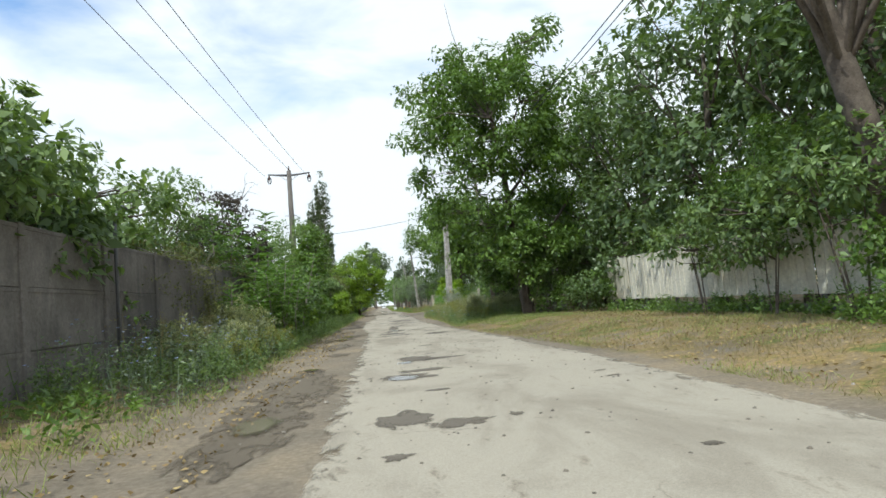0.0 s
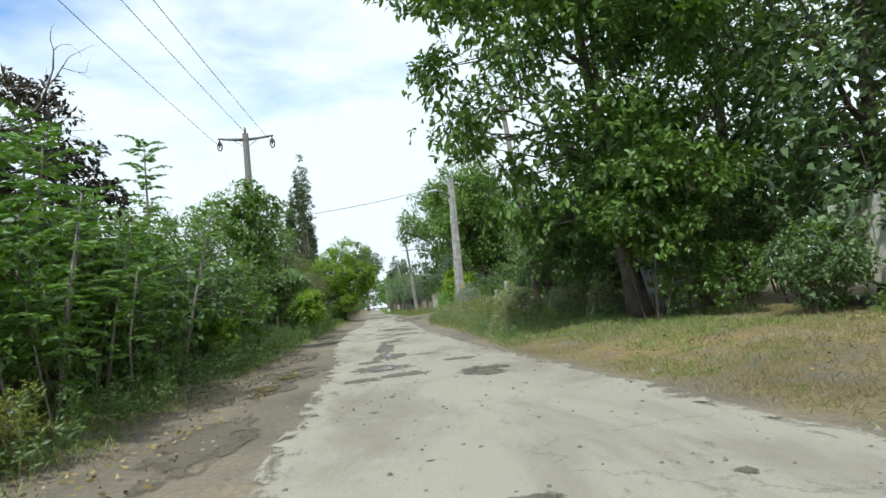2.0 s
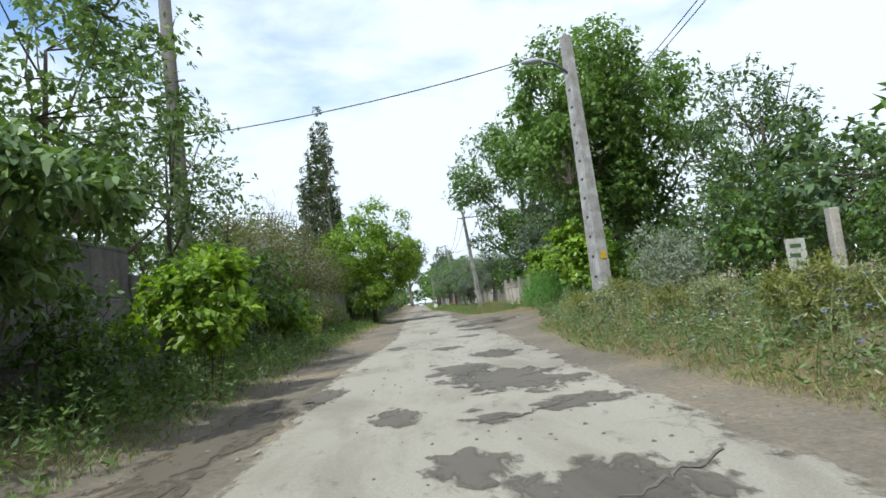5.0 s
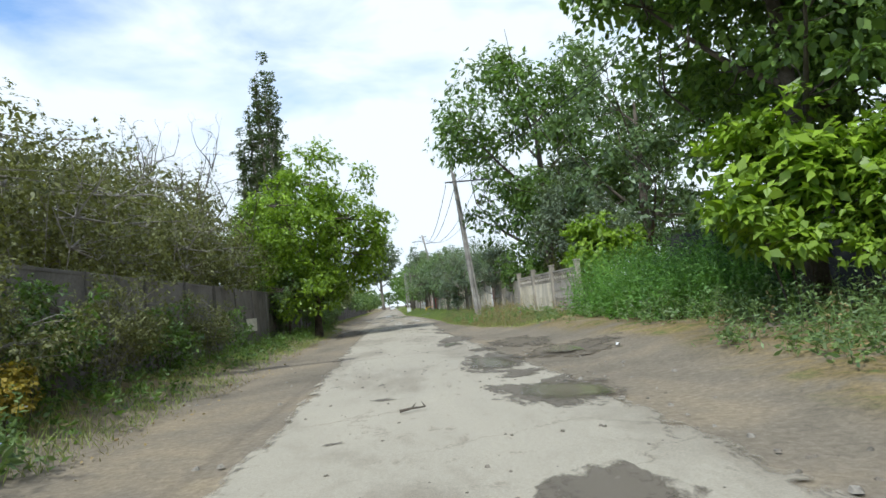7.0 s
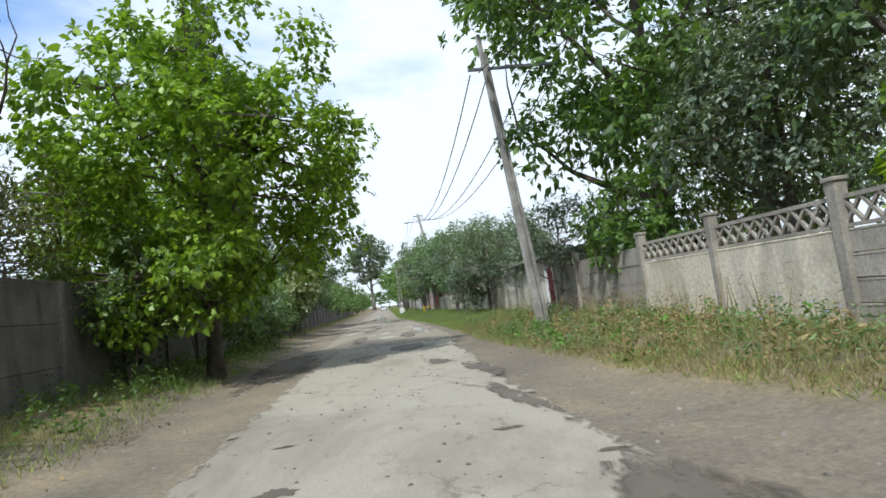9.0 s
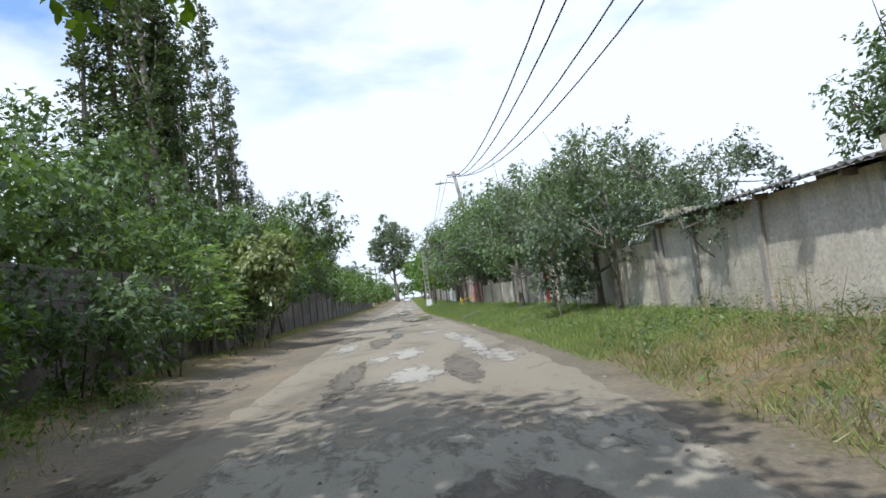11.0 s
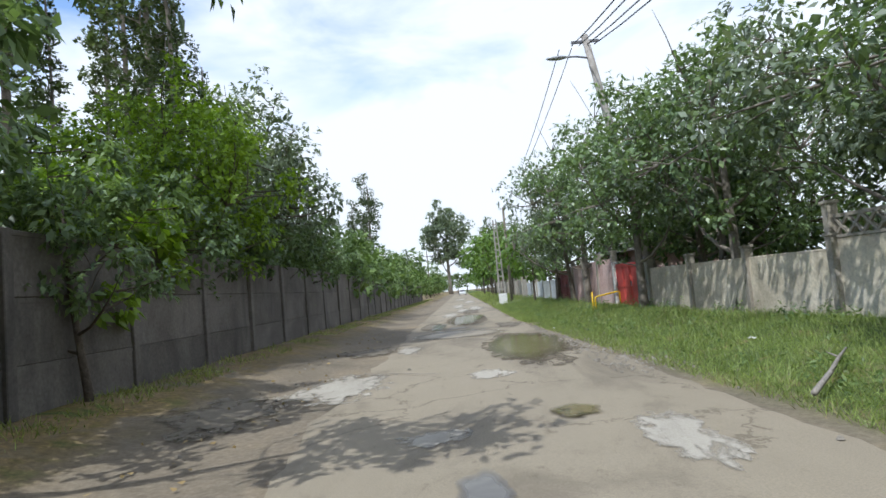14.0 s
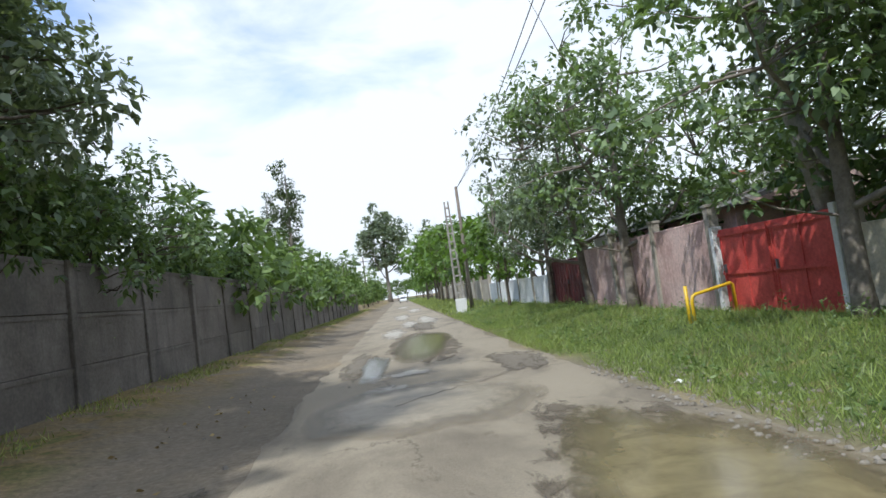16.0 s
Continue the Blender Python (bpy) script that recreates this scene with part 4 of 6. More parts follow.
litter("fallen_leaves", "dry fallen leaves over the bare clearing", spots_in(R0, 1700, 4.3, 9.6, 2, 27, 0.55, 0.6), L_LITTER, R0, 0.075)


# ---- walls ----
def panel_mesh(name, length, height, thick, rim, depth, material):
    """A precast panel in the y-z plane: a shallow raised rim round a sunk field on the road side (+x or -x alike)."""
    bm = box(-thick / 2, thick / 2, 0, length, 0, height, 0.008)
    for sgn in (-1, 1):
        add_box(bm, sgn * thick / 2 - 0.001 if sgn > 0 else -thick / 2 - depth, sgn * thick / 2 + depth if sgn > 0 else -thick / 2 + 0.001, 0.01, length - 0.01, 0.01, rim)
        add_box(bm, sgn * thick / 2 - 0.001 if sgn > 0 else -thick / 2 - depth, sgn * thick / 2 + depth if sgn > 0 else -thick / 2 + 0.001, 0.01, length - 0.01, height - rim, height - 0.01)
    me = bpy.data.meshes.new(name)
    bm.normal_update()
    bm.to_mesh(me)
    bm.free()
    me.materials.append(material)
    return me


def piece(name, me, parent, m):
    ob = new(name, me)
    ob.parent = parent
    ob.matrix_world = m
    return ob


def post_mesh(name, w, d, h, material, cap=0.0):
    bm = box(-w / 2, w / 2, -d / 2, d / 2, 0, h, 0.012)
    if cap:
        add_box(bm, -w / 2 - cap, w / 2 + cap, -d / 2 - cap, d / 2 + cap, h, h + 0.06, 0.01)
    me = bpy.data.meshes.new(name)
    bm.to_mesh(me)
    bm.free()
    me.materials.append(material)
    return me


wall_left = thing("wall_left", Matrix(), "long dark grey precast concrete panel wall", "wall", kind="structure")
BAY = 2.75
p_tall, p_low = panel_mesh("wall_panel", BAY - 0.1, 0.985, 0.07, 0.07, 0.012, M_CONC_D), panel_mesh("wall_panel", BAY - 0.1, 0.815, 0.07, 0.07, 0.012, M_CONC_D)
q_tall, q_low = post_mesh("post", 0.2, 0.17, 3.06, M_CONC_D), post_mesh("post", 0.2, 0.17, 2.53, M_CONC_D)
rw = random.Random(4)
for i in range(74):
    y = -12 + i * BAY
    tall = y < 50
    x = along(WALL_X, y)
    dx = along(WALL_X, y + BAY) - x
    piece("post", q_tall if tall else q_low, wall_left, pose(x, y, 0.02, rw.uniform(-0.8, 0.8), rw.uniform(-1.0, 1.0), 0))
    for k in range(3):
        h = 0.985 if tall else 0.815
        piece("wall_panel", p_tall if tall else p_low, wall_left, pose(x + rw.uniform(-0.012, 0.012), y + 0.05, 0.1 + k * (h + 0.001), 0, rw.uniform(-0.5, 0.5), -math.degrees(math.atan2(dx, BAY))))
# pale board fixed on the wall, and a bent pipe on its top
board = thing("notice_board", pose(-5.53, 79.9, 0.85), "faded pale blank board fixed low on the wall", "board")
part("panel", box(-0.012, 0.012, 0, 1.75, 0, 0.52, 0.004), M_WHITE, board)
for yy in (0.15, 1.55):
    part("batten", box(-0.035, -0.0125, yy, yy + 0.06, 0.02, 0.5), M_WOOD, board)
pipe = thing("bent_pipe", pose(-5.72, 13.0, 0.0), "dark bent steel pipe rising against the wall", "pipe")
tube_part("tube", [(0, 0, 0.2), (0, 0, 3.5), (0.02, 0.06, 3.72), (0.06, 0.24, 3.85), (0.08, 0.4, 3.82)], 0.035, M_METAL, pipe)


def lattice_mesh(length, height, material):
    """A pierced ornamental panel: frame with crossing bars."""
    bm = bmesh.new()
    t = 0.035
    add_box(bm, -t, t, 0, length, 0, 0.05)
    add_box(bm, -t, t, 0, length, height - 0.06, height)
    n = max(3, round(length / 0.3))
    w = length / n
    for i in range(n):
        for s in (-1, 1):
            c = Vector((0, (i + 0.5) * w, height / 2))
            ang = math.atan2(height - 0.1, w) * s
            m = Matrix.Translation(c) @ Matrix.Rotation(ang, 4, "X") @ Matrix.Diagonal((0.05 + 0.004 * s, math.hypot(w, height - 0.1) * 0.98, 0.045, 1))
            bmesh.ops.create_cube(bm, size=1, matrix=m)
    me = bpy.data.meshes.new("lattice")
    bm.to_mesh(me)
    bm.free()
    me.materials.append(material)
    return me


def ornamental_wall(name, label, y0, y1, bays, low, high, panel_mat, rows=1, x_shift=0.0):
    """Posts, solid lower panels and a pierced top course."""
    root = thing(name, Matrix(), label, "wall", kind="structure")
    step_y = (y1 - y0) / bays
    solid = panel_mesh("wall_panel", step_y - 0.1, (low - 0.01 * (rows - 1)) / rows, 0.07, 0.03, 0.006, panel_mat)
    lat = lattice_mesh(step_y - 0.12, high, M_CONC_L) if high else None
    post = post_mesh("post", 0.19, 0.17, low + high + 0.32, M_CONC_L, 0.02)
    rr = random.Random(int(y0))
    for i in range(bays + 1):
        y = y0 + i * step_y
        x = along(RIGHT_X, y) + x_shift
        piece("post", post, root, pose(x, y, 0.1, rr.uniform(-1, 1), rr.uniform(-1.5, 1), 0))
        if i == bays:
            break
        ang = -math.degrees(math.atan2(along(RIGHT_X, y + step_y) - along(RIGHT_X, y), step_y))
        for k in range(rows):
            piece("wall_panel", solid, root, pose(x + rr.uniform(-0.01, 0.01), y + 0.05, 0.22 + k * (low / rows), 0, rr.uniform(-0.6, 0.6), ang))
        if lat:
            piece("lattice", lat, root, pose(x, y + 0.06, 0.225 + low + 0.004, 0, 0, ang))
    return root


ornamental_wall("wall_right_0", "rough stepped concrete wall with pierced lattice top", 76.3, 79.4, 1, 1.32, 0.44, M_CONC_L, 4)
ornamental_wall("wall_right_1", "plastered concrete wall with pierced lattice top", 79.4, 85.6, 2, 1.32, 0.44, M_CONC)
ornamental_wall("wall_right_2", "rough stepped grey concrete panel wall", 85.6, 92.8, 3, 1.7, 0.0, M_CONC_L, 4)
ornamental_wall("wall_right_3", "stained plastered wall in tree shade", 100.95, 112.1, 4, 1.7, 0.0, M_CONC)
ornamental_wall("wall_right_4", "stained concrete wall with pierced lattice top", 113.6, 118.1, 2, 1.4, 0.4, M_CONC)
ornamental_wall("wall_right_5", "low stained plastered wall behind the grass", 118.1, 126.1, 3, 1.25, 0.0, M_CONC)
ornamental_wall("wall_right_6", "faded pink rendered wall with dark stains", 129.2, 136.6, 3, 1.75, 0.0, M_PINK)
ornamental_wall("wall_right_7", "whitewashed garden wall", 140.8, 156, 5, 1.2, 0.0, M_LIME)
ornamental_wall("wall_right_8", "grey garden wall further along the road", 156, 200, 12, 1.5, 0.0, M_CONC_L)


def metal_gate(name, label, y0, y1, z0, z1, material, frame_mat, leaves=1, ribs=6, posts=True):
    """Sheet-metal door or gate in the right-hand wall: posts, frame, ribbed leaves, handle."""
    x, x2 = along(RIGHT_X, y0), along(RIGHT_X, y1)
    ang = -math.degrees(math.atan2(x2 - x, y1 - y0))
    w = (y1 - y0) / leaves
    root = thing(name, pose(x, y0, z0, 0, 0, ang), label, "gate" if leaves > 1 else "door", kind="structure")
    if posts:
        for yy in (-0.13, y1 - y0 + 0.03):
            part("post", box(-0.1, 0.1, yy, yy + 0.1, -0.3, z1 - z0 + 0.05, 0.01), frame_mat, root)
    for k in range(leaves):
        bm = box(-0.012, 0.012, k * w + 0.01, (k + 1) * w - 0.01, 0.04, z1 - z0 - 0.02, 0.004)
        leaf = part("leaf", bm, material, root)
        for i in range(ribs):
            yy = k * w + 0.05 + (w - 0.1) * i / (ribs - 1)
            part("rib", box(-0.028, -0.0125, yy - 0.014, yy + 0.014, 0.06, z1 - z0 - 0.04), material, leaf)
        for zz in (0.08, (z1 - z0) / 2, z1 - z0 - 0.14):
            part("rail", box(-0.042, -0.0285, k * w + 0.015, (k + 1) * w - 0.015, zz, zz + 0.06), material, leaf)
        part("handle", box(-0.08, -0.0425, (k + 1) * w - 0.16, (k + 1) * w - 0.13, 0.85, 1.0), M_METAL, leaf, "small dark steel handle")
    return root


metal_gate("door_1", "narrow red painted metal garden door", 112.45, 113.35, 0.22, 2.2, M_RED, M_LIME)
metal_gate("door_2", "red painted sheet metal gate under trees", 126.4, 129.0, 0.12, 1.75, M_RED, M_LIME, 2, 3)
metal_gate("door_3", "dark red metal gate in deep shade", 136.9, 140.5, 0.15, 1.85, M_DKRED, M_CONC_L, 2, 6)
metal_gate("door_4", "brown-red boarded door beside the shed", 92.95, 93.85, 0.2, 1.95, M_DKRED, M_LIME)


# shed with a corrugated roof
def shed():
    root = thing("shed", Matrix(), "plastered shed with corrugated grey roof", "shed", kind="structure")
    x = 6.55
    part("wall", box(x, x + 0.16, 94.0, 100.8, 0.05, 2.25, 0.01), M_CONC, root, "cracked plaster with dark damp stains")
    part("wall", box(x + 0.17, x + 4.0, 100.64, 100.8, 0.05, 2.6), M_CONC, root)
    part("wall", box(x + 0.17, x + 4.0, 94.0, 94.16, 0.05, 2.6), M_CONC, root)
    part("wall", box(x + 3.9, x + 4.06, 94.17, 100.63, 0.05, 3.0), M_CONC, root)
    for y in (96.6, 99.0, 100.62):
        part("pilaster", box(x - 0.07, x - 0.002, y, y + 0.16, 0.05, 2.2, 0.008), M_CONC_L, root)
    V, F = [], []
    n = 120
    for i in range(n + 1):
        y = 93.6 + 7.7 * i / n
        w = 0.028 * math.sin(y * 2 * math.pi / 0.18)
        V += [(x - 0.32, y, 2.3 + w), (x + 4.3, y, 3.15 + w), (x - 0.32, y, 2.288 + w), (x + 4.3, y, 3.138 + w)]
        if i:
            k = 4 * i
            F += [(k - 4, k - 3, k + 1, k), (k - 2, k + 2, k + 3, k - 1), (k - 4, k, k + 2, k - 2)]
    mesh_object("roof", V, F, M_ROOF, root, True)
    for y in (94.4, 96.4, 98.4, 100.4):
        part("rafter", box(x - 0.22, x - 0.005, y, y + 0.07, 2.17, 2.27), M_WOOD, root)


shed()


def house(x, y, wx, wy, eaves, ridge, wall_mat, roof_mat, label):
    """A small house seen above the wall: walls, pitched roof, chimney and windows."""
    root = thing("house", pose(x, y, 0.0), label, "house", kind="structure")
    bm = box(-wx / 2, wx / 2, -wy / 2, wy / 2, -0.1, eaves)
    part("wall", bm, wall_mat, root)
    V = [(-wx / 2 - 0.4, -wy / 2 - 0.3, eaves), (wx / 2 + 0.4, -wy / 2 - 0.3, eaves), (wx / 2 + 0.4, wy / 2 + 0.3, eaves), (-wx / 2 - 0.4, wy / 2 + 0.3, eaves), (0, -wy / 2 - 0.3, ridge), (0, wy / 2 + 0.3, ridge)]
    roof = mesh_object("roof", V, [(0, 1, 4), (1, 2, 5, 4), (2, 3, 5), (3, 0, 4, 5), (0, 3, 2, 1)], roof_mat, root)
    part("chimney", box(wx * 0.2, wx * 0.2 + 0.45, -0.2, 0.3, eaves, ridge + 0.5), M_TILE, roof)
    gable = mesh_object("gable", [(-wx / 2, -wy / 2 - 0.31, eaves + 0.02), (wx / 2, -wy / 2 - 0.31, eaves + 0.02), (0, -wy / 2 - 0.31, ridge - 0.15), (-wx / 2, -wy / 2 - 0.34, eaves + 0.02), (wx / 2, -wy / 2 - 0.34, eaves + 0.02), (0, -wy / 2 - 0.34, ridge - 0.15)], [(0, 2, 1), (3, 4, 5), (0, 1, 4, 3), (1, 2, 5, 4), (2, 0, 3, 5)], wall_mat, root)
    for yy in (-wy / 4, wy / 4):
        win = part("window", box(-wx / 2 - 0.05, -wx / 2 - 0.003, yy - 0.5, yy + 0.5, 1.0, eaves - 0.3), M_LIME, root)
        part("pane", box(-wx / 2 - 0.06, -wx / 2 - 0.0505, yy - 0.42, yy + 0.42, 1.08, eaves - 0.38), M_GLASS_D, win)
    return root


house(10.6, 139.5, 6.0, 7.0, 2.6, 3.7, M_LIME, M_ROOF, "small white house with grey tiled roof")
house(14.5, 122.0, 6.5, 9.0, 2.3, 3.1, M_CONC, M_ROOF, "low plastered house with grey roof behind trees")
house(8.6, 133.2, 5.0, 6.5, 2.2, 2.9, M_PINK, M_ROOF, "low outbuilding with grey sheet roof behind wall")


# white sheet fence on a low base
def sheet_fence():
    root = thing("sheet_fence", Matrix(), "pale grey-white sheet fence on a low masonry base", "fence", kind="structure")
    rr = random.Random(9)
    part("base", box(9.9, 10.2, -14, 27.2, -0.2, 0.5, 0.02), M_CONC_D, root, "crumbling dark masonry footing")
    w = 1.22
    for i in range(33):
        y = 27.0 - (i + 1) * w
        bm = box(-0.012, 0.012, 0.004, w - 0.004, 0, 1.75)
        for k in range(1, 4):
            add_box(bm, -0.03, -0.011, k * w / 4 - 0.02, k * w / 4 + 0.02, 0.01, 1.74)
        p = part("panel", bm, M_WHITE, root)
        p.matrix_world = pose(9.92 + rr.uniform(-0.03, 0.03), y, 0.76 + rr.uniform(-0.02, 0.02), rr.uniform(-0.3, 0.3), rr.uniform(-1.5, 1.5), 0)
        if i % 2 == 0:
            part("post", box(10.0, 10.09, y - 0.04, y + 0.04, 0.3, 2.45), M_METAL, root)


sheet_fence()


# plank gate and grey wall in the shade of the walnut
def plank_fence():
    root = thing("plank_fence", Matrix(), "low old wooden paling fence in shade", "fence")
    rr = random.Random(3)
    for zz in (0.42, 0.72):
        part("rail", box(8.02, 8.06, 30.4, 43.0, zz, zz + 0.07), M_WOOD, root)
    for i in range(5):
        part("post", box(8.065, 8.18, 30.6 + i * 3.0, 30.72 + i * 3.0, -0.1, 0.95), M_WOOD, root)
    for i in range(62):
        p = part("paling", box(-0.012, 0.012, 0, 0.1, 0, 0.66 + rr.uniform(-0.06, 0.06)), M_WOOD, root)
        p.matrix_world = pose(8.0, 30.4 + i * 0.203, 0.22, rr.uniform(-3, 3), 0, 0)


plank_fence()
wall_shade = thing("wall_shade", Matrix(), "plain grey rendered wall in deep shade", "wall", kind="structure")
part("wall_face", box(9.6, 9.8, 32.6, 37.2, -0.1, 2.6, 0.01), M_CONC_L, wall_shade)
part("wall_face", box(9.9, 10.1, 62.0, 75.8, -0.1, 2.65, 0.01), M_FENCE_SHADE, wall_shade, "tall sheet fence coloured dark as in tree shade")

# leaning concrete stake and a small board in the weeds
stake = thing("concrete_stake", pose(7.4, 49.3, 0.15, -4, 3, 0), "short weathered concrete post in the weeds", "post")
part("shaft", box(-0.09, 0.09, -0.09, 0.09, -0.2, 1.95, 0.02), M_CONC_L, stake)
notice = thing("notice_sign", pose(7.1, 49.9, 0.2, 3, -5, 8), "small white painted board with faded dark marks", "sign")
part("leg", box(-0.03, 0.03, -0.03, 0.03, -0.2, 0.6), M_WOOD, notice)
part("board", box(-0.035, -0.0305, -0.25, 0.25, 0.5, 1.45, 0.001), M_WHITE, notice)
for k, (a, b, z) in enumerate(((-0.15, 0.12, 1.28), (-0.1, 0.16, 1.1), (-0.17, 0.05, 0.94), (-0.08, 0.14, 0.78), (-0.15, 0.1, 0.64))):
    part("marking", box(-0.0395, -0.0355, a, b, z, z + 0.07), L_DARK, notice)

# yellow gas pipe in front of the red gate
gas = thing("gas_pipe", pose(4.1, 128.4, ground_z(4.1, 128.4)), "yellow painted bent gas pipe standing in grass", "pipe")
tube_part("riser", [(0, 0, -0.1), (0, 0, 0.62)], 0.03, M_YELLOW, gas)
tube_part("bar", [(0.09, 0.02, -0.1), (0.09, 0.02, 0.36), (0.12, 0.03, 0.43), (0.18, 0.05, 0.46), (0.95, 0.3, 0.56), (1.0, 0.32, 0.53), (1.02, 0.33, -0.1)], 0.03, M_YELLOW, gas)


# ---- poles and wires ----
def pole(name, label, x, y, top, r0, r1, material, lean=(0, 0), square=False, base=-0.3):
    root = thing(name, pose(x, y, ground_z(x, y)), label, "utility pole")
    pts = [(lean[0] * t, lean[1] * t, base + (top - base) * t) for t in (0, 0.33, 0.66, 1)]
    rad = [r0 + (r1 - r0) * t for t in (0, 0.33, 0.66, 1)]
    tube_part("shaft", pts, rad, material, root, 4 if square else 10, not square)
    return root


pole_l = pole("utility_pole", "tall weathered concrete pole with steel crossarm", -8.9, 62.8, 15.6, 0.34, 0.23, M_CONC_D)
for s in (-1, 1):
    arm = tube_part("crossarm", [(0, 0, 15.1), (s * 1.2, 0.0, 15.2), (s * 2.1, 0, 15.3)], [0.12, 0.1, 0.07], M_METAL, pole_l)
    ins = tube_part("insulator", [(s * 2.0, 0, 15.22), (s * 2.0, 0, 15.1), (s * 2.0, 0, 14.85), (s * 2.0, 0, 14.6)], [0.03, 0.09, 0.1, 0.05], M_CERAMIC, arm, 8)
    ring = [(s * 2.0 + 0.17 * math.sin(a), 0.1, 14.72 + 0.34 * math.cos(a)) for a in np.linspace(0, 2 * math.pi, 15)]
    tube_part("jumper", ring, 0.055, M_CABLE, arm, 6, label="black cable loop hanging from the crossarm")
    tube_part("brace", [(s * 0.1, 0, 14.5), (s * 1.0, 0, 15.18)], 0.025, M_METAL, pole_l, 5)
tube_part("insulator", [(0, 0, 15.55), (0, 0, 15.7), (0, 0, 16.0), (0, 0, 16.1)], [0.04, 0.09, 0.08, 0.03], M_CERAMIC, pole_l, 8)
for zz, w in ((10.9, 0.55), (9.2, 0.6), (12.1, 0.3)):
    part("bracket", box(-w, w, -0.03, 0.03, zz, zz + 0.07), M_METAL, pole_l)


def street_lamp(root, z, reach, up, side=-1, at=(0, 0)):
    ax, ay = at
    arm = tube_part("lamp_arm", [(ax, ay, z), (ax + side * reach * 0.5, ay, z + up * 0.75), (ax + side * reach, ay, z + up)], 0.05, M_METAL, root)
    bm = bmesh.new()
    bmesh.ops.create_uvsphere(bm, u_segments=12, v_segments=8, radius=1, matrix=Matrix.LocRotScale((ax + side * (reach + 0.28), ay, z + up), Euler((0, 0.06 * side, 0)), (0.42, 0.16, 0.12)))
    part("lamp_head", bm, M_LAMP, arm, "grey cobra-head lamp", True)


pole_r = pole("utility_pole", "square concrete lamp pole with holes", 6.15, 59.3, 10.4, 0.36, 0.22, M_POLE, (0.45, 1.8), True)
street_lamp(pole_r, 8.8, 1.15, 0.65, at=(0.38, 1.5))
# nearly flush black blocks stand in for the shade inside the pole's holes
for k in range(12):
    z = 1.0 + k * 0.7
    t = (z + 0.41) / 10.7
    off = (0.36 - 0.14 * t) * 0.707 - 0.025
    hole = box(-0.055, 0.055, -0.03, 0.03, z, z + 0.2)
    hole.transform(Matrix.Translation((0.45 * t - 0.88 * off, 1.8 * t - 0.44 * off, 0)) @ Matrix.Rotation(math.radians(-63.4), 4, "Z"))
    part("hole_shade", hole, M_CABLE, pole_r, "black block standing in for a hole's shade")
mark = box(-0.12, 0.12, -0.004, 0.004, 1.75, 2.0)
mark.transform(Matrix.Translation((0.45 * 0.2 + 0.44 * 0.275, 1.8 * 0.2 - 0.88 * 0.275, 0)) @ Matrix.Rotation(math.radians(26.6), 4, "Z"))
part("paint_mark", mark, M_YELLOW, pole_r, "faded yellow paint patch")
pole_2 = pole("utility_pole", "round grey wooden pole in the trees", 7.5, 42.6, 10.5, 0.16, 0.11, M_WOODPOLE, (-0.7, 0.2))
part("crossarm", box(-1.2, -0.1, -0.05, 0.35, 9.7, 9.8), M_WOOD, pole_2)
part("side_arm", box(-0.65, 0.2, 0.1, 0.2, 8.32, 8.4), M_METAL, pole_2)
pole_c = pole("utility_pole", "twin-legged weathered concrete pole", 4.75, 88.4, 8.8, 0.11, 0.075, M_POLE, (-0.5, 1.0), True)
tube_part("strut", [(0.2, 0.1, -0.3), (-0.36, 0.98, 8.2)], [0.085, 0.06], M_POLE, pole_c, 4, False)
part("crossarm", box(-0.95, 1.75, 0.85, 0.93, 7.66, 7.74), M_METAL, pole_c)
pole_e = pole("utility_pole", "slender concrete pole with street lamp", 5.95, 126.8, 9.0, 0.17, 0.11, M_POLE, (-1.45, 0.4))
arm_e = tube_part("lamp_arm", [(-1.32, 0.36, 8.2), (-1.8, 0.3, 8.28), (-2.2, 0.25, 8.28)], 0.03, M_METAL, pole_e)
bm_e = bmesh.new()
bmesh.ops.create_uvsphere(bm_e, u_segments=12, v_segments=8, radius=1, matrix=Matrix.LocRotScale((-2.45, 0.24, 8.27), None, (0.36, 0.13, 0.07)))
part("lamp_head", bm_e, M_LAMP, arm_e, "grey cobra-head lamp", True)
part("crossarm", box(-1.9, -1.0, 0.36, 0.44, 8.75, 8.83), M_METAL, pole_e)
pole_f = thing("utility_pole", pose(2.75, 152.5, 0.1), "ladder-like pale concrete pole", "utility pole")
for s in (-1, 1):
    tube_part("leg", [(s * 0.22, 0, -0.3), (s * 0.1 - 0.1, 0, 6.2)], [0.07, 0.05], M_POLE, pole_f, 4, False)
for k in range(12):
    z = 0.5 + k * 0.48
    part("rung", box(-0.2 + 0.009 * k - 0.008 * k, 0.2 - 0.02 * k, -0.04, 0.04, z, z + 0.09), M_POLE, pole_f)
part("foot", box(-0.3, 0.3, -0.12, 0.12, -0.2, 0.7, 0.02), M_LIME, pole_f, "white painted foot")
pole("utility_pole", "slender grey pole beside the road", 3.5, 154, 7.2, 0.12, 0.09, M_WOODPOLE)
pole("utility_pole", "thin grey pole far along the road", 4.4, 190, 8.0, 0.14, 0.1, M_WOODPOLE)
far_pole = pole("utility_pole", "distant dark pole with crossarm", -6.6, 235, 9.5, 0.16, 0.12, M_WOODPOLE)
part("crossarm", box(-1.6, 1.6, -0.06, 0.06, 8.6, 8.75), M_METAL, far_pole)


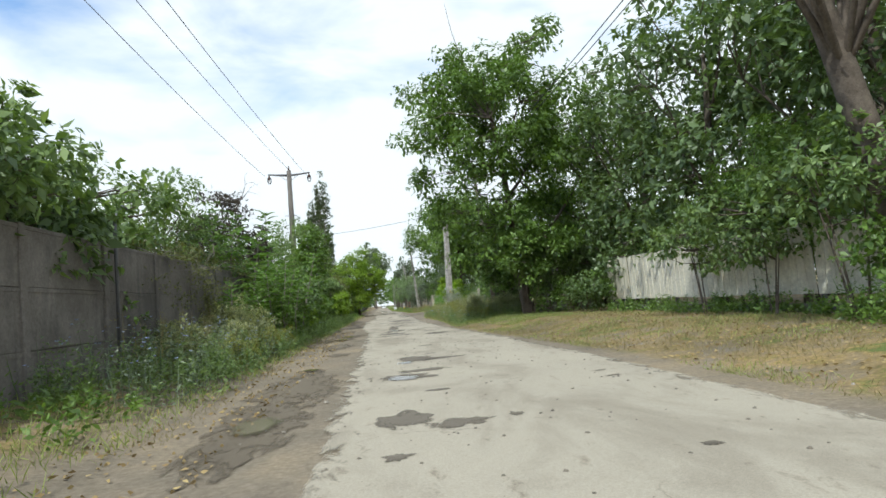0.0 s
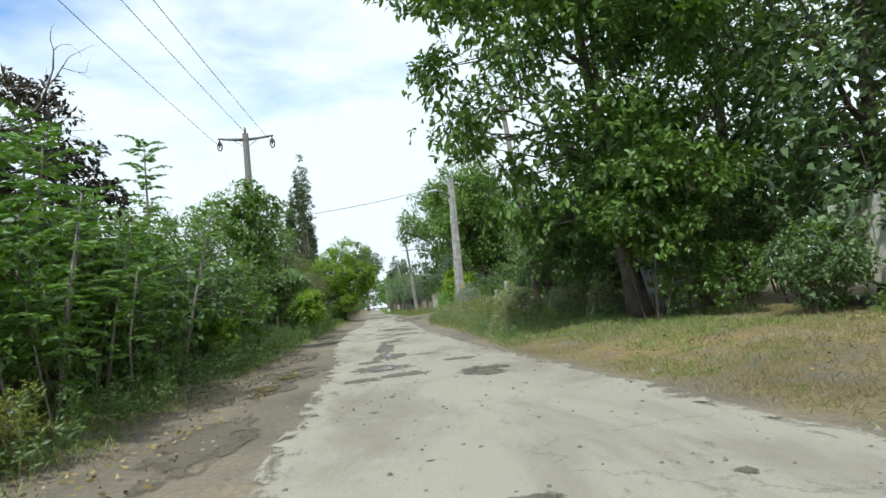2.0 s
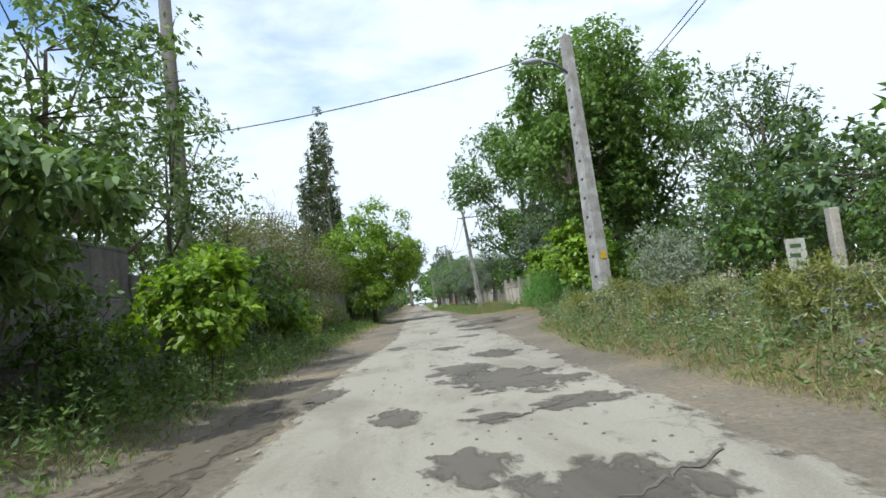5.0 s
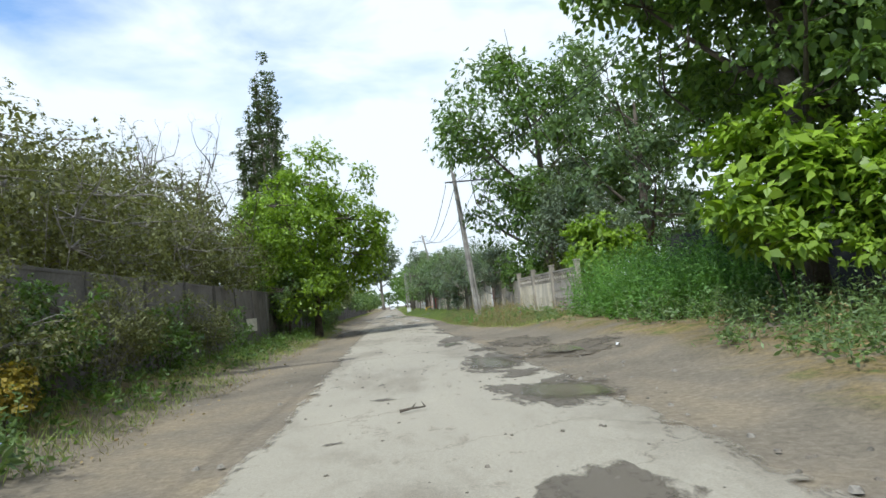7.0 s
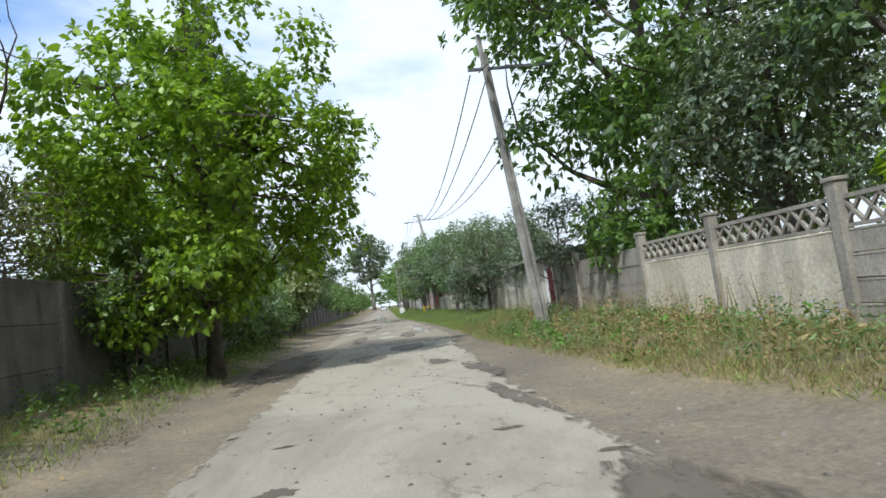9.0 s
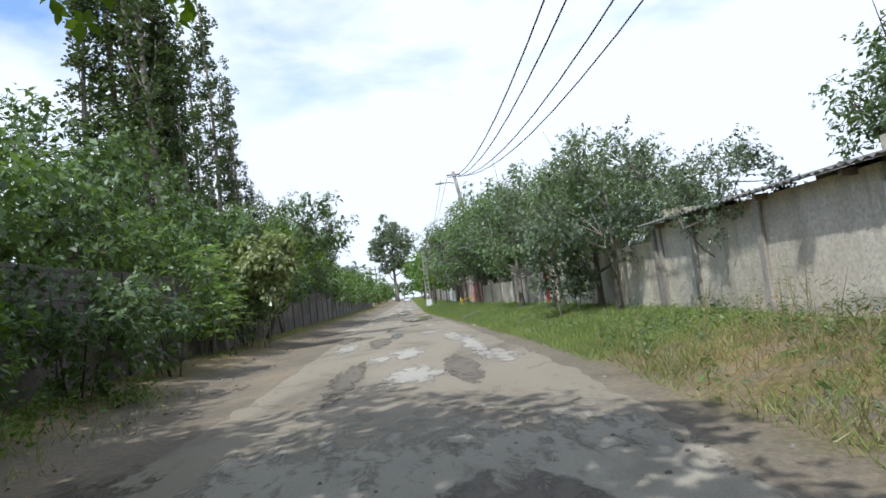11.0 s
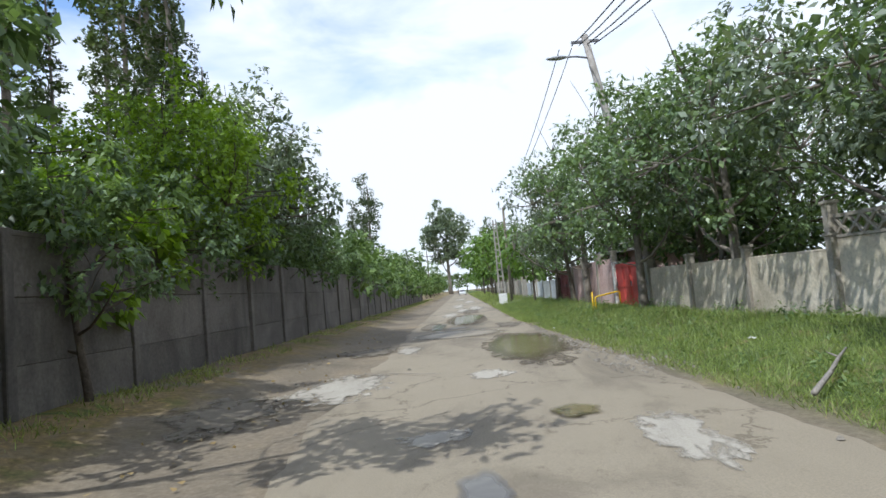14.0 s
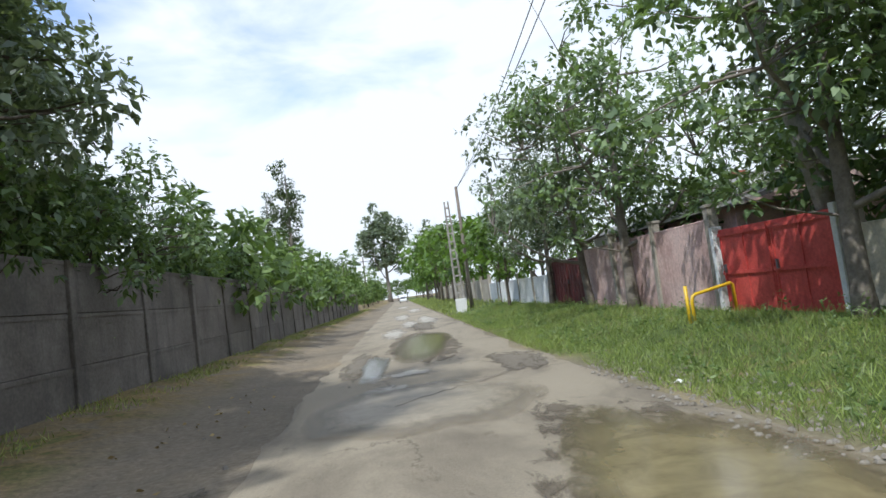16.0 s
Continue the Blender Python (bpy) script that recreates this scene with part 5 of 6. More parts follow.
def wire(a, b, sag, r=0.016, label="black overhead cable between poles"):
    a, b = Vector(a), Vector(b)
    pts = [a.lerp(b, t) - Vector((0, 0, sag * 4 * t * (1 - t))) for t in np.linspace(0, 1, 15)]
    ob = tube_part("overhead_wire", pts, r, M_CABLE, None, 5)
    return tagged(ob, label, "wire", "overhead wires")


for dx, z, ex in ((-2.0, 15.0, -10.9), (0.0, 16.0, -11.0), (2.0, 15.0, -9.4)):
    wire((-8.9 + dx, 62.8, z), (ex, -30, z + 0.3), 1.2, 0.017)
for dx, z in ((-0.7, 9.75), (-0.45, 9.75)):
    wire((7.95 + dx, 42.75, 8.4), (10.5 + dx, 72, 9.6), 0.45)
    wire((10.5 + dx, 72, 9.6), (4.8 + dx, 89.3, 7.8), 0.3)
    wire((6.6 + dx + 0.3, 42.7, z), (7.6 + dx, -25, 9.8), 1.0)
for dx, ex in ((-0.45, -0.35), (0.08, -0.1), (1.35, 0.15), (2.15, 0.4)):
    wire((4.3 + dx, 89.3, 7.75), (4.4 + ex, 127.2, 8.95), 1.75, 0.02)
for dx in (-0.8, -0.4):
    wire((4.4 + dx, 127.0, 8.8), (3.5, 154, 7.2), 0.5, 0.015)
wire((6.6, 61.1, 10.3), (-8.9, 62.8, 8.9), 0.35, 0.022)


# odd bits lying about: a bleached branch, a dark stick, scraps of paper
def lying_stick(label, pts, r, material, x, y, z=0.0):
    root = thing("fallen_branch", pose(x, y, ground_z(x, y) + z), label, "branch")
    tube_part("stem", pts, [r * (1 - 0.6 * k / (len(pts) - 1)) for k in range(len(pts))], material, root, 6)
    for k, (dx, dy) in enumerate(((3 * r, 2 * r), (-2 * r, 4 * r))):
        p = pts[k + 1]
        tube_part("twig", [p, (p[0] + dx, p[1] + dy, p[2] + 0.05)], [r * 0.5, r * 0.2], material, root, 5)


def paper_scrap(x, y, turn, w=0.1, h=0.07):
    V = [(i * w / 3 - w / 2, j * h / 2 - h / 2, 0.012 + 0.02 * math.sin(2.1 * i + 1.3 * j + turn)) for j in range(3) for i in range(4)]
    F = [(j * 4 + i, j * 4 + i + 1, j * 4 + i + 5, j * 4 + i + 4) for j in range(2) for i in range(3)]
    ob = mesh_object("paper_scrap", V, F, M_LIME)
    ob.modifiers.new("thickness", "SOLIDIFY").thickness = 0.002
    ob.matrix_world = pose(x, y, ground_z(x, y) + 0.03, 0, 0, turn * 40)
    tagged(ob, "crumpled white paper scrap lying on the ground", "litter")


lying_stick("bleached dead branch lying in the grass", [(0, 0, 0.1), (0.4, 0.4, 0.2), (0.8, 0.9, 0.26), (1.1, 1.25, 0.3)], 0.03, M_TWIG, 2.8, 113.3)
lying_stick("short dark stick lying on the road", [(0, 0, 0.03), (0.14, 0.02, 0.045), (0.3, 0.06, 0.04)], 0.02, M_BARK, 0.15, 62.5, 0.025)
for x, y, turn in ((2.75, 108.3, 1), (4.05, 117.1, 3), (2.2, 124.9, 5), (4.2, 66.3, 2)):
    paper_scrap(x, y, turn)

# ---- trees, kind by kind ----
PLANTED["walnut_road"] = build_tree("walnut_tree", "tall leafy walnut tree overhanging the road", 16.4, (5.6, 5.3), 0.9, 0.28, 220, 165, (0.2, 0.088), L_WALNUT, M_BARK, 31, (-0.12, 0.0), clump_r=1.0, droop=0.6, close=True)
PLANTED["walnut"] = build_tree("walnut_tree", "tall dense green walnut tree", 13.5, 5.4, 1.4, 0.3, 185, 125, (0.21, 0.094), L_WALNUT, M_BARK, 1, clump_r=1.05, droop=0.55)
PLANTED["dark"] = build_tree("acacia_tree", "dense dark green tree with thick trunk", 14, 5.0, 1.2, 0.32, 140, 66, (0.27, 0.125), L_DARK, M_BARK, 2, clump_r=1.15, droop=0.35, bare=4)
PLANTED["grey"] = build_tree("olive_tree", "leafy grey-green small-leaved garden tree", 8, 2.6, 0.7, 0.16, 140, 92, (0.14, 0.064), L_GREY, M_BARK, 3, clump_r=0.68, droop=0.35)
PLANTED["maple"] = build_tree("maple_tree", "bright yellow-green leafy maple tree", 9.6, (4.3, 4.6), 0.5, 0.2, 235, 120, (0.155, 0.092), L_BRIGHT, M_BARK, 4, clump_r=0.8, droop=0.5, close=True)
PLANTED["maple_b"] = build_tree("maple_tree", "yellow-green maple with branches over the wall", 9.4, (4.2, 4.4), 1.6, 0.2, 190, 105, (0.15, 0.088), L_BRIGHT, M_BARK, 34, clump_r=0.8, droop=0.5)
PLANTED["fruit"] = build_tree("fruit_tree", "leafy fruit tree with open green crown", 6.8, 2.8, 0.95, 0.13, 98, 84, (0.112, 0.058), L_FRUIT, M_BARK_M, 5, clump_r=0.58, droop=0.3)
PLANTED["fruit_b"] = build_tree("fruit_tree", "spreading plum tree with small dark leaves", 6.0, (3.0, 2.5), 1.2, 0.11, 98, 84, (0.112, 0.055), L_GREY, M_BARK_M, 6, (0.08, 0.0), clump_r=0.58, droop=0.3)
PLANTED["poplar"] = build_tree("poplar_tree", "tall narrow columnar poplar tree", 27, 1.3, 1.4, 0.2, 190, 48, (0.15, 0.11), L_POPLAR, M_BARK_L, 7, profile="column", clump_r=0.48, droop=-0.5)
PLANTED["bush"] = build_tree("shrub", "dense leafy green roadside shrub", 3.4, 1.7, 0.1, 0.05, 50, 56, (0.15, 0.072), L_WALNUT, M_BARK, 8, clump_r=0.52, stems=5, droop=0.3, category="shrub")
PLANTED["bush_dark"] = build_tree("shrub", "dark green dense overgrown shrub", 3.6, 1.9, 0.1, 0.05, 50, 52, (0.16, 0.076), L_DARK, M_BARK, 9, clump_r=0.58, stems=5, droop=0.3, category="shrub")
PLANTED["bush_dry"] = build_tree("shrub", "tangled half-dry brush with bare grey twigs", 4.4, 2.4, 0.2, 0.05, 95, 105, (0.1, 0.046), L_DRY, M_TWIG, 10, clump_r=0.66, stems=6, droop=0.3, category="shrub", bare=12)
PLANTED["bush_bright"] = build_tree("shrub", "light yellow-green young leafy bush", 2.6, 1.25, 0.2, 0.035, 42, 100, (0.13, 0.07), L_BRIGHT, M_BARK, 11, clump_r=0.42, stems=4, droop=0.4, category="shrub")
PLANTED["bush_yellow"] = build_tree("sapling", "small sapling with yellowing orange leaves", 2.4, 0.8, 0.3, 0.03, 24, 40, (0.15, 0.08), L_YELLOW, M_BARK, 26, clump_r=0.35, stems=3, droop=0.5, category="sapling")
PLANTED["plum"] = build_tree("plum_tree", "small dark purple-leaved plum tree", 6.2, 1.9, 1.6, 0.09, 70, 120, (0.11, 0.055), L_PURPLE, M_BARK, 12, clump_r=0.48, droop=0.1, bare=5)
PLANTED["wormwood"] = build_tree("wormwood_shrub", "silvery grey bushy wormwood on the verge", 2.3, (0.95, 0.95), 0.05, 0.02, 70, 90, (0.085, 0.018), L_SILVER, M_TWIG, 51, clump_r=0.3, stems=9, droop=-0.3, category="shrub")
PLANTED["rank_weed"] = build_tree("weed_shrub", "rank yellowish green bushy weed clump", 1.7, (0.9, 0.9), 0.02, 0.018, 60, 85, (0.095, 0.026), L_RANK, M_TWIG, 52, clump_r=0.3, stems=8, droop=-0.1, category="shrub")
PLANTED["mustard_weed"] = build_tree("weed_shrub", "yellow-flowering bushy weed clump", 1.25, (0.8, 0.8), 0.02, 0.014, 50, 80, (0.07, 0.02), L_MUSTARD, M_TWIG, 53, clump_r=0.28, stems=8, droop=-0.2, category="shrub")
PLANTED["pear"] = build_tree("pear_tree", "upright young pear tree with glossy dark leaves", 6.9, 1.35, 2.2, 0.07, 66, 52, (0.17, 0.085), L_WALNUT, M_BARK, 13, clump_r=0.42, droop=0.25)
PLANTED["low_fruit"] = build_tree("fruit_tree", "low fruit tree branches hanging to the grass", 3.2, 1.0, 0.1, 0.04, 44, 70, (0.12, 0.06), L_GREY, M_BARK_L, 27, clump_r=0.42, stems=2, droop=0.5)
PLANTED["mixed"] = build_tree("elm_tree", "airy light green roadside elm tree", 8.0, 2.8, 1.2, 0.12, 110, 88, (0.125, 0.06), L_WEED, M_BARK, 14, clump_r=0.62, droop=0.25)
PLANTED["over_green"] = build_tree("shrub", "leafy green branches hanging over the wall", 4.9, (2.4, 2.3), 1.5, 0.06, 60, 66, (0.15, 0.07), L_WEED, M_BARK, 41, (0.06, 0.0), clump_r=0.6, stems=3, droop=0.45, category="shrub")
PLANTED["over_walnut"] = build_tree("walnut_sapling", "young walnut growth with low hanging boughs", 5.4, (2.4, 2.2), 1.3, 0.035, 66, 74, (0.175, 0.08), L_WALNUT, M_BARK, 62, (0.04, 0.0), clump_r=0.6, stems=4, droop=0.6, close=True)
PLANTED["over_dark"] = build_tree("shrub", "dark dense growth hanging over the wall", 5.2, (2.4, 2.4), 1.45, 0.06, 62, 64, (0.15, 0.072), L_DARK, M_BARK, 42, (0.06, 0.0), clump_r=0.62, stems=3, droop=0.4, category="shrub")
PLANTED["over_dry"] = build_tree("shrub", "tangled half-dry growth over the wall top", 5.3, (2.6, 2.6), 1.35, 0.05, 105, 70, (0.088, 0.042), L_DRY, M_TWIG, 43, (0.05, 0.0), clump_r=0.62, stems=5, droop=0.3, category="shrub", bare=2)
PLANTED["verge_tree"] = build_tree("mulberry_tree", "broad mulberry tree hanging low over the verge", 12.2, (4.6, 4.0), 2.3, 0.22, 270, 110, (0.155, 0.09), L_MULBERRY, M_BARK, 44, clump_r=0.78, droop=0.6, close=True)
PLANTED["sapling"] = build_frond_tree("walnut_sapling", "young walnut sapling with drooping feathered leaves", 3.0, 3, 15, L_SAPLING, M_BARK_L, 1.0, 6, 0.27, 0.35)
PLANTED["pale_shrub"] = build_tree("shrub", "rounded shrub hung with pale whitish-green leaves", 4.1, (1.25, 1.5), 1.2, 0.05, 64, 80, (0.16, 0.085), L_PALE, M_BARK_L, 61, clump_r=0.4, stems=3, droop=0.9, category="shrub", close=True)
PLANTED["walnut_young"] = build_tree("walnut_tree", "young walnut tree leaning out from the wall", 4.9, (2.0, 2.2), 1.9, 0.07, 62, 85, (0.21, 0.095), L_WEED, M_BARK_L, 23, (0.05, 0.0), clump_r=0.55, droop=0.7, close=True)
PLANTED["far_tree"] = build_tree("plane_tree", "very tall distant tree with open crown", 32, 9.5, 8, 0.7, 150, 60, (0.75, 0.45), L_GREY, M_BARK_L, 16, clump_r=2.1, droop=0.2)
PLANTED["dead"] = build_tree("dead_tree", "bare dead grey tree with twisted branches", 8.5, 3.0, 2.5, 0.16, 40, 20, (0.09, 0.04), L_DRY, M_BARK, 17, clump_r=0.5, bare=22)
PLANTED["thin_poplar"] = build_tree("poplar_tree", "distant thin poplar with sparse crown", 19, 2.4, 3.0, 0.3, 110, 72, (0.19, 0.13), L_POPLAR, M_BARK_L, 18, profile="column", clump_r=0.7, droop=0.1)
PLANTED["cherry"] = build_tree("cherry_tree", "cherry tree with branches reaching over the road", 4.8, (2.6, 1.8), 1.2, 0.09, 60, 90, (0.14, 0.066), L_FRUIT, M_BARK, 19, (0.16, 0.0), clump_r=0.42, droop=0.5)
PLANTED["cherry_bough"] = build_tree("cherry_tree", "dark-leaved cherry with a bough over the road", 5.7, (1.7, 1.3), 2.7, 0.09, 40, 46, (0.15, 0.07), L_DARK, M_BARK, 35, (0.62, -0.2), clump_r=0.42, droop=0.7)
PLANTED["ailanthus"] = build_frond_tree("ailanthus_sapling", "feathery-leaved ailanthus thicket by the wall", 3.4, 6, 21, L_AIL, M_BARK_L, 0.9, 11, 0.18)
PLANTED["ailanthus_tall"] = build_frond_tree("ailanthus_tree", "slender ailanthus with feathered leaf crown above the wall", 6.0, 2, 29, L_AIL, M_BARK_L, 1.0, 13, 0.2, 0.5)
PLANTED["far_elm"] = build_tree("elm_tree", "green tree in the gardens behind the walls", 8.5, 3.2, 1.0, 0.13, 40, 20, (0.46, 0.24), L_WALNUT, M_BARK, 24, clump_r=0.8, droop=0.25)
PLANTED["far_bush"] = build_tree("shrub", "distant green shrub along the road", 3.4, 1.8, 0.1, 0.05, 36, 44, (0.2, 0.11), L_WEED, M_BARK, 25, clump_r=0.55, stems=3, droop=0.3, category="shrub")

